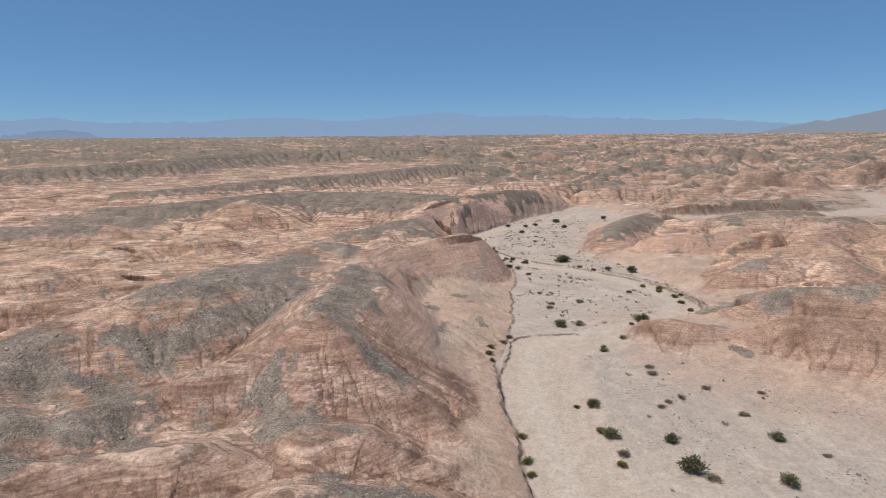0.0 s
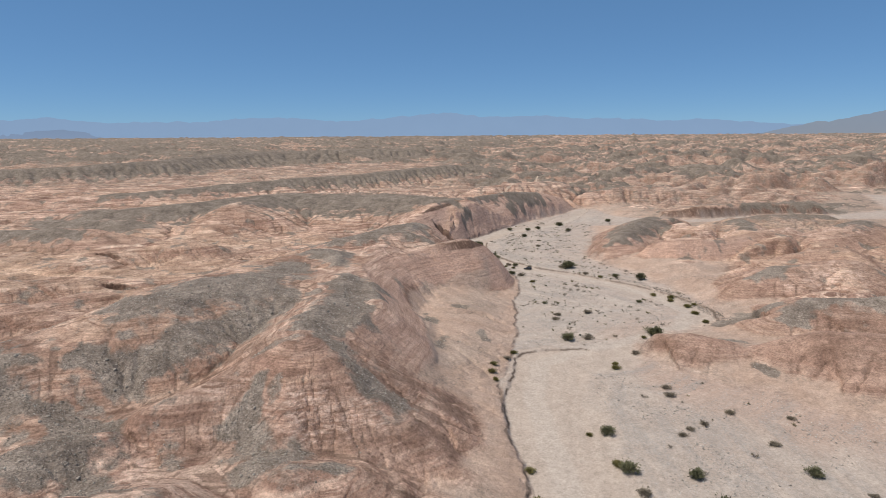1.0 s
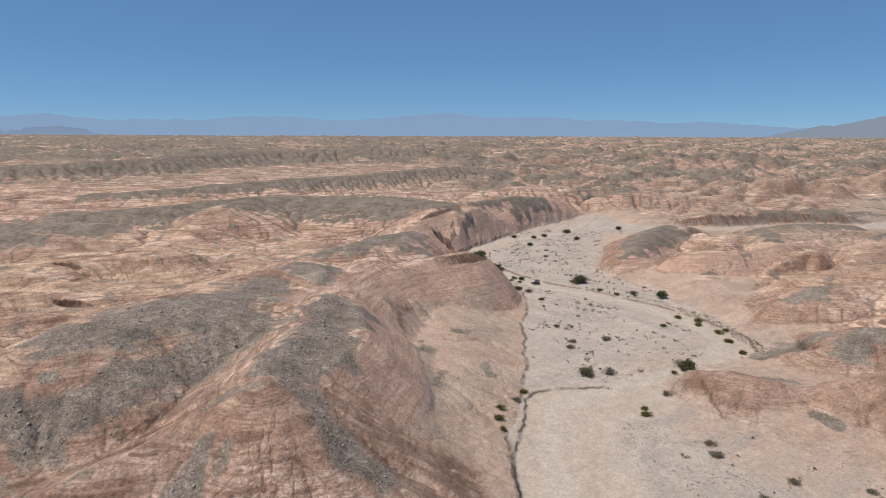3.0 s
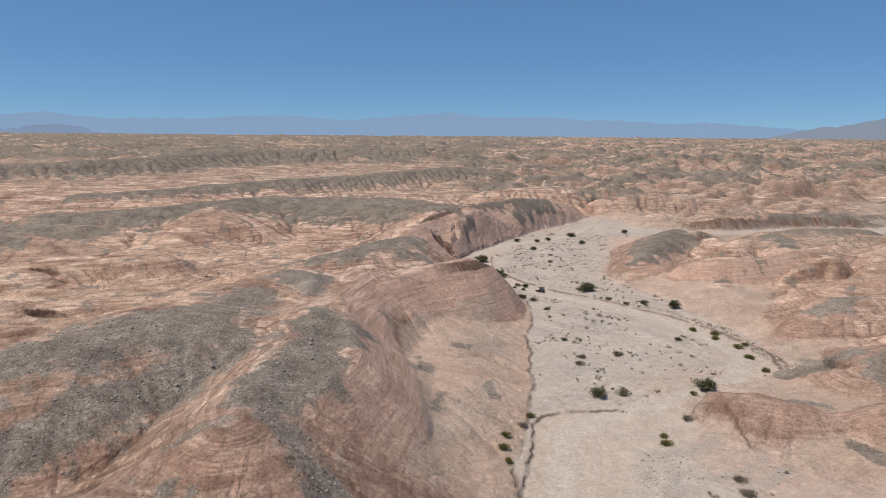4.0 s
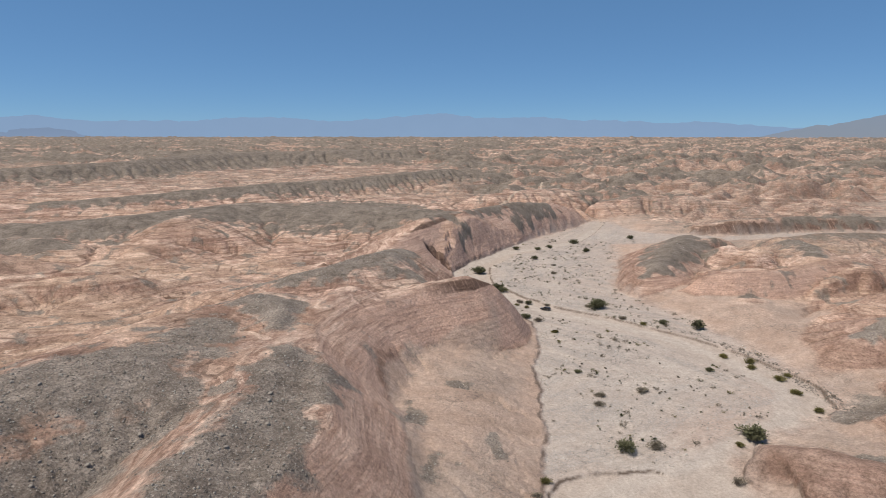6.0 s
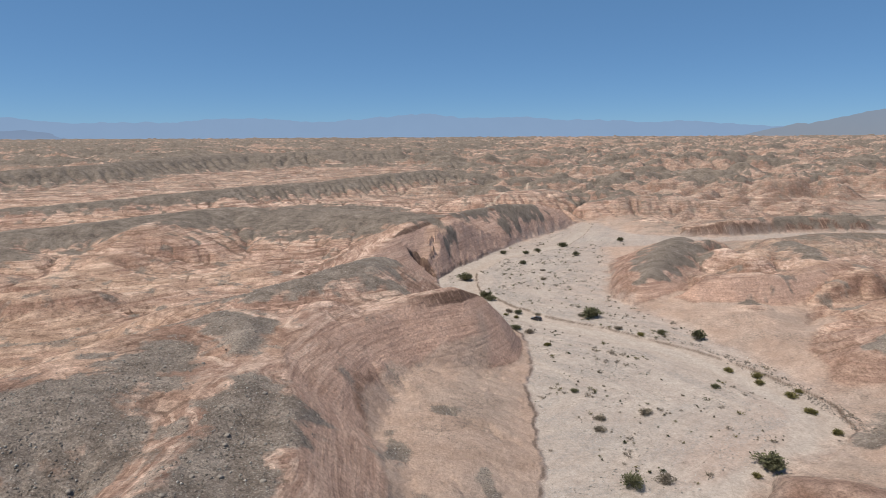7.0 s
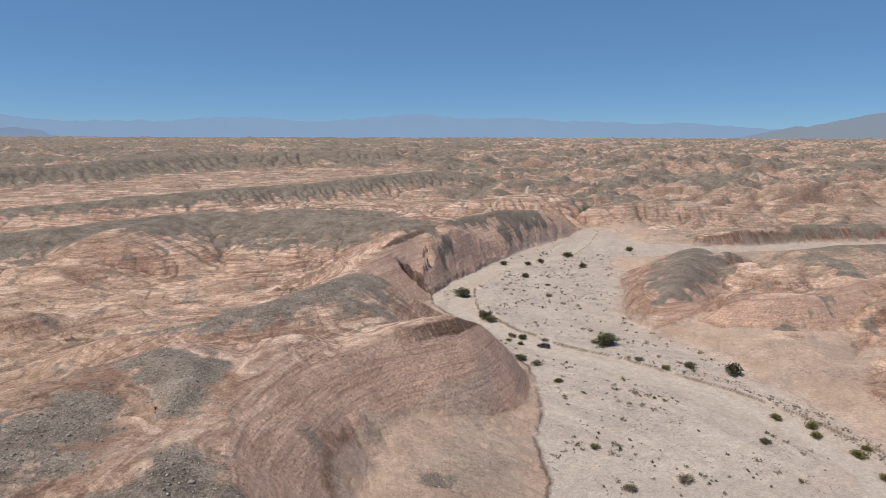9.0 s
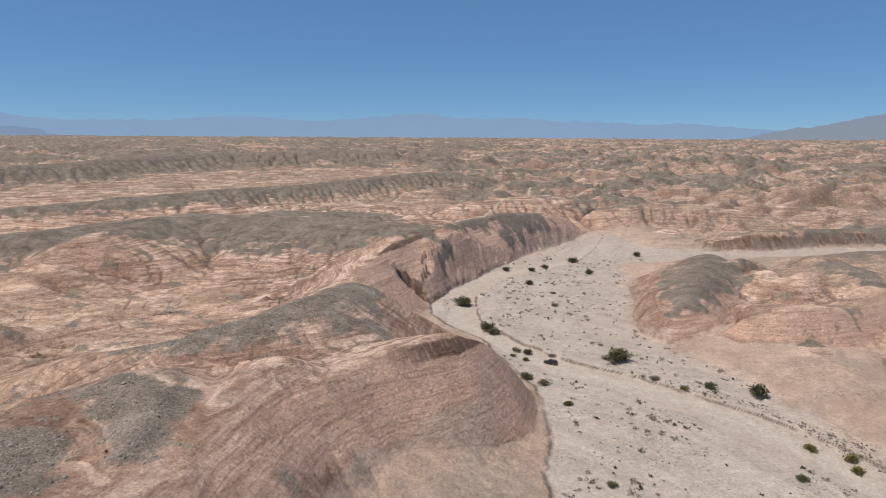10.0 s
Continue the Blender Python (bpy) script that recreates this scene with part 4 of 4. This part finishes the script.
KINDS = {
    "g": [shrub("creosote_bush", GREEN, k, .9, 1.15, 900, .13, "dark green creosote bush on pale sand", "bush", "bushes in the wash") for k in (1, 2, 3)],
    "o": [shrub("cushion_bush", OLIVE, 10 + k, .85, .75, 850, .125, "low olive-yellow rounded bush on pale sand", "bush", "olive bushes") for k in (1, 2, 3)],
    "d": [shrub("dry_bush", DRY, 20 + k, .95, .8, 700, .115, "sparse grey-brown dry bush on pale sand", "bush", "dry bushes") for k in (1, 2, 3)],
    "t": [shrub("desert_tree", GREEN, 30 + k, .95, 1.1, 1700, .11, "large dark green desert tree beside the track", "tree", "trees along the wash") for k in (1, 2)],
}
# x, y, width
PLANTS = {
    "g": [(57, 135, 4.4), (84, 150, 2.8), (57, 149, 2.8), (42, 152, 3.4), (42, 171, 2.8), (76, 129, 3.2), (45, 244, 3.6), (88, 297, 2.0), (102, 343, 4.2), (28, 411, 4.6), (35, 358, 3.0), (58, 487, 3.4), (65, 523, 3.2), (74, 532, 3.2), (141, 564, 3.6), (96, 512, 3.4), (91, 349, 2.6), (40, 383, 2.6), (94, 545, 4.6), (50, 523, 3.0), (30, 406, 3.6), (44, 295, 1.8)],
    "o": [(40, 155, 2.4), (41, 138, 2.2), (57, 221, 1.8), (56, 216, 2.4), (107, 280, 2.6), (107, 268, 2.4), (106, 306, 2.8), (99, 312, 2.6), (75, 248, 1.8), (23, 230, 2.0), (104, 301, 2.6), (108, 291, 3.0), (82, 348, 2.4), (44, 338, 2.2), (19, 153, 2.0), (19, 140, 2.4), (19, 134, 2.0), (15, 217, 2.2), (14, 211, 2.2), (15, 206, 1.8), (37, 171, 1.5), (112, 294, 2.0), (38, 376, 1.8), (34, 380, 1.8)],
    "d": [(82, 164, 2.2), (79, 182, 2.4), (67, 199, 2.2), (66, 193, 2.4), (43, 143, 2.6), (94, 178, 1.7), (69, 175, 1.9), (61, 169, 1.9), (64, 172, 1.7), (92, 141, 1.6), (53, 246, 3.0), (67, 231, 2.2), (60, 280, 2.8), (47, 277, 2.4), (45, 270, 2.2), (76, 356, 2.4), (40, 353, 3.0), (66, 467, 2.2), (62, 444, 2.4), (60, 131, 2.6), (20, 224, 1.8), (66, 375, 2.6), (36, 386, 2.8), (48, 380, 2.0)],
    "t": [(81, 252, 5.2), (69, 373, 6.4), (21, 450, 6.2)],
}
rng = random.Random(11)
for kind, places in PLANTS.items():
    models = KINDS[kind]
    for k, (px, py, width) in enumerate(places):
        at = pose(px, py, float(ground_at(px, py)) - 0.03, 0, 0, rng.uniform(0, 360)) @ Matrix.Diagonal((width * .67, width * .67, width * .60 * rng.uniform(.8, 1.1), 1))
        if k < len(models):
            models[k].matrix_basis = at
        else:
            model = models[k % len(models)]
            keep = model.matrix_basis.copy()
            model.matrix_basis = Matrix.Identity(4)
            copy_thing(model, at)
            model.matrix_basis = keep


def joined(name, cos, tris, mat, label, category):
    me = bpy.data.meshes.new(name)
    n, k = len(cos), len(tris)
    me.vertices.add(n)
    me.vertices.foreach_set("co", np.asarray(cos, np.float32).ravel())
    me.loops.add(k * 3)
    me.loops.foreach_set("vertex_index", np.asarray(tris, np.int32).ravel())
    me.polygons.add(k)
    me.polygons.foreach_set("loop_start", (np.arange(k) * 3).astype(np.int32))
    me.update(calc_edges=True)
    me.materials.append(mat)
    return tagged(new(name, me), label, category, kind="stuff")


def scattered(count, x0, x1, y0, y1, keep, seed):
    """Random places, and how strongly keep(x, y, rng) wants each."""
    r = np.random.RandomState(seed)
    x, y = r.uniform(x0, x1, count * 8), r.uniform(y0, y1, count * 8)
    m = np.nonzero(r.uniform(0, 1, x.size) < keep(x, y))[0][:count]
    return x[m], y[m], r


def stones(name, count, box, keep, small, large, mat, label, seed):
    x, y, r = scattered(count, *box, keep, seed)
    n = len(x)
    base = np.array([(1, 0, 0), (0, 1, 0), (-1, 0, 0), (0, -1, 0), (0, 0, 1), (0, 0, -1)], float)
    faces = np.array([(0, 1, 4), (1, 2, 4), (2, 3, 4), (3, 0, 4), (1, 0, 5), (2, 1, 5), (3, 2, 5), (0, 3, 5)])
    size = small * (large / small) ** (r.uniform(0, 1, n) ** 2.5) * 0.5
    spin = r.uniform(0, 6.28, n)
    c, s_ = np.cos(spin)[:, None], np.sin(spin)[:, None]
    v = base[None] * (1 + r.uniform(-.35, .35, (n, 6, 1)))
    v = np.stack([v[..., 0] * c - v[..., 1] * s_, v[..., 0] * s_ + v[..., 1] * c, v[..., 2] * r.uniform(.5, .9, (n, 1))], -1)
    v = v * size[:, None, None] + r.normal(0, .18, (n, 6, 3)) * size[:, None, None]
    z = ground_at(x, y) + size * 0.2
    v += np.stack([x, y, z], -1)[:, None]
    tri = faces[None] + (np.arange(n) * 6)[:, None, None]
    return joined(name, v.reshape(-1, 3), tri.reshape(-1, 3), mat, label, "stones")


def tufts(name, count, box, keep, small, large, mat, label, seed):
    """Small scrub: spiky knots of ten blades."""
    x, y, r = scattered(count, *box, keep, seed)
    n, blades = len(x), 14
    size = small * (large / small) ** (r.uniform(0, 1, n) ** 2) * 0.5
    turn, rise = r.uniform(0, 6.28, (n, blades)), r.uniform(0.15, 1.3, (n, blades))
    d = np.stack([np.cos(turn) * np.cos(rise), np.sin(turn) * np.cos(rise), np.sin(rise)], -1)
    side = np.stack([-np.sin(turn), np.cos(turn), r.uniform(-.5, .5, (n, blades))], -1) * 0.3
    z = ground_at(x, y)
    foot = np.stack([x, y, z], -1)[:, None] + 0 * d
    s3 = size[:, None, None]
    tri = np.stack([foot + d * s3 * .1, foot + (d * .7 + side) * s3, foot + d * s3 * r.uniform(.8, 1.2, (n, blades, 1)), foot + (d * .7 - side) * s3], 2).reshape(-1, 3)
    q = (np.arange(n * blades) * 4)[:, None]
    return joined(name, tri, np.concatenate([q + [0, 1, 2], q + [0, 2, 3]], 0), mat, label, "scrub")


def rock_material(name, stops):
    m, nt, bsdf = material(name)
    geo = nt.nodes.new("ShaderNodeNewGeometry")
    col = ramp(nt, geo.outputs["Random Per Island"], [(p, tuple(0.85 * v for v in c)) for p, c in stops])
    grain = noise_node(nt, geo.outputs["Position"], 6.0, 4, 0.6)
    nt.links.new(mix(nt, calc(nt, "MULTIPLY", grain, 0.5), col, (0.16, 0.14, 0.12)), bsdf.inputs["Base Color"])
    return m


RUBBLE = rock_material("grey_rubble", [(0.0, (0.16, 0.135, 0.115)), (0.5, (0.30, 0.265, 0.23)), (0.8, (0.40, 0.365, 0.32)), (1.0, (0.60, 0.56, 0.50))])
BOULDER = rock_material("boulder_stone", [(0.0, (0.15, 0.125, 0.105)), (1.0, (0.34, 0.30, 0.26))])
COBBLE = rock_material("wash_cobbles", [(0.0, (0.25, 0.225, 0.205)), (0.5, (0.42, 0.39, 0.36)), (1.0, (0.72, 0.68, 0.63))])
stones("rubble", 26000, (-150, 20, 100, 420), lambda x, y: np.clip(ground_at(x, y, "gravel") * 1.3 - 0.25, 0, 1), .16, .6, RUBBLE, "loose grey rubble on the ridge flanks", 3)
stones("far_bank_rubble", 4000, (85, 220, 170, 480), lambda x, y: np.clip(ground_at(x, y, "gravel") * 1.3 - 0.25, 0, 1), .2, .6, RUBBLE, "loose grey rubble on the right bank hills", 4)


def terrace(x, y):
    sd = inside(x, y, WASH)
    cd, _, _, (half,) = along(x, y, CHANNEL)
    return np.where((sd < -1) & (cd > half + 1), 1.0, 0.0)


def upper_scrub(x, y):
    return terrace(x, y) * (0.12 + 0.88 * step(225, 250, y)) * step(-0.25, 0.25, fbm(x / 16, y / 16, 3, 201)) * step(150, 105, x)


stones("cobbles", 11000, (15, 140, 120, 560), lambda x, y: terrace(x, y) * step(-0.1, 0.35, fbm(x / 18, y / 18, 3, 203)), .2, .65, COBBLE, "scattered pale and grey cobbles on the wash terraces", 5)
BANK = [(77, 356), (99, 335), (108, 313), (112, 300), (115, 284), (115, 266)]
stones("bank_debris", 2600, (70, 125, 255, 362), lambda x, y: step(3.6, 0.4, along(x, y, BANK)[0] + 1.5 * fbm(x / 4, y / 4, 2, 205)) * np.interp(y, [262, 300, 330, 360], [1, 1, 0.5, 0.2]), .25, .9, BOULDER, "dark broken rubble along the cut bank of the channel", 8)
tufts("scrub", 480, (12, 150, 120, 600), upper_scrub, .4, 1.3, DRY, "small dry grey scrub dotted over the wash terraces", 6)
tufts("green_scrub", 150, (12, 150, 120, 640), upper_scrub, .6, 1.7, GREEN, "small dark green scrub dotted over the wash terraces", 7)


def small_shrub(mat, seed, label, group):
    rng = random.Random(seed)
    root = tagged(new("small_shrub"), label, "shrub", group)
    stems, crown = bmesh.new(), bmesh.new()
    for k in range(6):
        turn, out = rng.uniform(0, 6.28), rng.uniform(.3, .9)
        tip = Vector((math.cos(turn) * out, math.sin(turn) * out, rng.uniform(.45, .9)))
        tube(stems, (0, 0, -.05), tip, .03, .01, 3)
        for j in range(13):
            off = Vector((rng.gauss(0, .2), rng.gauss(0, .2), rng.gauss(0, .16)))
            p = tip * rng.uniform(.5, 1.0) + off
            p.z = max(p.z, .03)
            leaf(crown, rng, p, (tip + off).normalized(), rng.uniform(.12, .24))
    part("stems", stems, BARK, root)
    part("foliage", crown, mat, root)
    return root


SMALL = [small_shrub(DRY, 51, "small grey dry shrub on the pebbly wash terrace", "small dry shrubs"), small_shrub(DRY, 52, "small grey dry shrub on the pebbly wash terrace", "small dry shrubs"),
         small_shrub(GREEN, 53, "small dark green shrub on the pebbly wash terrace", "small green shrubs"), small_shrub(OLIVE, 54, "small olive shrub on the pebbly wash terrace", "small olive shrubs")]
sx, sy, sr = scattered(290, 14, 148, 122, 560, upper_scrub, 21)
for k in range(len(sx)):
    wide = 0.55 + 0.65 * sr.uniform() ** 2
    spot = pose(sx[k], sy[k], float(ground_at(sx[k], sy[k])) - .02, 0, 0, sr.uniform(0, 360)) @ Matrix.Diagonal((wide, wide, wide * sr.uniform(.7, 1.0), 1))
    if k < 4:
        SMALL[k].matrix_basis = spot
    else:
        pick = SMALL[int(sr.choice([0, 0, 1, 1, 2, 3]))]
        hold = pick.matrix_basis.copy()
        pick.matrix_basis = Matrix.Identity(4)
        copy_thing(pick, spot)
        pick.matrix_basis = hold


def boulder(seed):
    rng = random.Random(seed)
    bm = bmesh.new()
    bmesh.ops.create_icosphere(bm, subdivisions=2, radius=1)
    shift = Vector((rng.uniform(0, 50), rng.uniform(0, 50), rng.uniform(0, 50)))
    for v in bm.verts:
        v.co *= 1 + .35 * noise.noise(v.co * .9 + shift) + .12 * noise.noise(v.co * 2.6 + shift)
        v.co.z *= .7
    me = bpy.data.meshes.new("boulder")
    bm.to_mesh(me)
    bm.free()
    me.materials.append(BOULDER)
    return me


ROCKS = [boulder(k) for k in (61, 62, 63, 64)]
bx, by, br = scattered(200, -130, -5, 102, 330, lambda x, y: np.clip(ground_at(x, y, "gravel") * 1.5 - .6, 0, 1), 22)
for k in range(len(bx)):
    wide = .22 + .33 * br.uniform() ** 3
    rock = tagged(new("boulder", ROCKS[k % 4]), "angular grey boulder lying on a gravel slope", "boulder", "boulders on the gravel slopes")
    rock.matrix_basis = pose(bx[k], by[k], float(ground_at(bx[k], by[k])) + .15 * wide, br.uniform(-20, 20), br.uniform(-20, 20), br.uniform(0, 360)) @ Matrix.Scale(wide, 4)


# ---- the car on the track ----
def paint(name, colour, rough, metal=0.0):
    m, nt, bsdf = material(name)
    geo = nt.nodes.new("ShaderNodeNewGeometry")
    dust = noise_node(nt, geo.outputs["Position"], 3.0, 4)
    nt.links.new(mix(nt, ramp(nt, dust, [(0.45, (0, 0, 0)), (0.75, (0.35, 0.35, 0.35))]), colour, (0.3, 0.25, 0.21)), bsdf.inputs["Base Color"])
    bsdf.inputs["Roughness"].default_value = rough
    bsdf.inputs["Metallic"].default_value = metal
    bsdf.inputs["Specular IOR Level"].default_value = 0.5
    return m


def hull(outline, widths, bevel):
    """A body from a side outline (x, z) and its half width at each point."""
    bm = bmesh.new()
    left = [bm.verts.new((x, w, z)) for (x, z), w in zip(outline, widths)]
    right = [bm.verts.new((x, -w, z)) for (x, z), w in zip(outline, widths)]
    bm.faces.new(left)
    bm.faces.new(right[::-1])
    n = len(outline)
    for k in range(n):
        bm.faces.new((left[k], right[k], right[(k + 1) % n], left[(k + 1) % n]))
    bmesh.ops.recalc_face_normals(bm, faces=bm.faces)
    bmesh.ops.bevel(bm, geom=list(bm.edges), offset=bevel, segments=2, affect="EDGES")
    return bm


def disc(radius, width, y):
    bm = bmesh.new()
    bmesh.ops.create_cone(bm, cap_ends=True, segments=20, radius1=radius, radius2=radius, depth=width)
    bmesh.ops.bevel(bm, geom=[e for e in bm.edges if len({round(v.co.z, 3) for v in e.verts}) == 1], offset=width * .2, segments=2, affect="EDGES")
    bmesh.ops.rotate(bm, verts=bm.verts, matrix=Euler((radians(90), 0, 0)).to_matrix())
    bmesh.ops.translate(bm, verts=bm.verts, vec=(0, y, 0))
    return bm


def panel(corners, thick):
    bm = bmesh.new()
    f = bm.faces.new([bm.verts.new(c) for c in corners])
    bmesh.ops.recalc_face_normals(bm, faces=[f])
    r = bmesh.ops.extrude_face_region(bm, geom=[f])
    bmesh.ops.translate(bm, verts=[v for v in r["geom"] if isinstance(v, bmesh.types.BMVert)], vec=thick)
    bmesh.ops.recalc_face_normals(bm, faces=bm.faces)
    return bm


def car(at):
    root = tagged(new("car"), "dark blue-black estate car driving on the sandy track", "car")
    body_paint, glass, rubber, alloy = paint("dark_car_paint", (0.012, 0.014, 0.02), .3), paint("tinted_glass", (0.01, 0.012, 0.014), .08), paint("tyre_rubber", (0.02, 0.02, 0.02), .85), paint("alloy", (0.5, 0.5, 0.5), .35, 1.0)
    lamp, red = paint("headlamp_glass", (0.7, 0.7, 0.7), .1), paint("tail_lamp_red", (0.3, 0.01, 0.01), .2)
    body = part("body", hull([(-2.3, .35), (2.25, .35), (2.32, .6), (2.25, .85), (1.2, 1.02), (-2.2, 1.05), (-2.34, .7)], [.86, .84, .86, .84, .92, .9, .88], .06), body_paint, root)
    cabin = part("cabin", hull([(-2.15, 1.0), (1.15, 1.0), (.35, 1.58), (-1.75, 1.6)], [.86, .86, .68, .66], .06), body_paint, root)
    part("windscreen", panel([(1.08, .7, 1.06), (1.08, -.7, 1.06), (.46, -.58, 1.52), (.46, .58, 1.52)], (.02, 0, .02)), glass, cabin, "tinted windscreen")
    part("rear_window", panel([(-2.14, .66, 1.1), (-2.14, -.66, 1.1), (-1.86, -.56, 1.52), (-1.86, .56, 1.52)], (-.02, 0, .01)), glass, cabin, "tinted rear window")
    for sgn in (1, -1):
        for x0, x1, t0, t1 in ((.05, .9, .05, .35), (-.95, -.02, -.9, -.02), (-1.95, -1.05, -1.68, -1.0)):
            part("side_window", panel([(x0, sgn * .84, 1.09), (x1, sgn * .84, 1.09), (t1, sgn * .71, 1.5), (t0, sgn * .7, 1.5)], (0, sgn * .02, .005)), glass, cabin, "tinted side window")
        part("headlight", panel([(2.27, sgn * .8, .66), (2.27, sgn * .5, .66), (2.26, sgn * .5, .8), (2.22, sgn * .8, .8)], (.03, 0, 0)), lamp, body, "clear headlight")
        part("tail_light", panel([(-2.29, sgn * .82, .75), (-2.29, sgn * .6, .75), (-2.25, sgn * .6, .98), (-2.25, sgn * .82, .98)], (-.03, 0, 0)), red, body, "red tail light")
        for wx in (-1.4, 1.42):
            wheel = tagged(new("wheel"), "")
            wheel.parent = root
            wheel.location = (wx, sgn * .8, .34)
            part("tyre", disc(.34, .22, 0), rubber, wheel, "black tyre")
            part("rim", disc(.21, .05, sgn * .1), alloy, wheel, "alloy rim")
    root.matrix_basis = at
    return root


car_x, car_y = 46.0, 373.0
car(pose(car_x, car_y, float(ground_at(car_x, car_y)) + 0.02, 0, 0, 152))
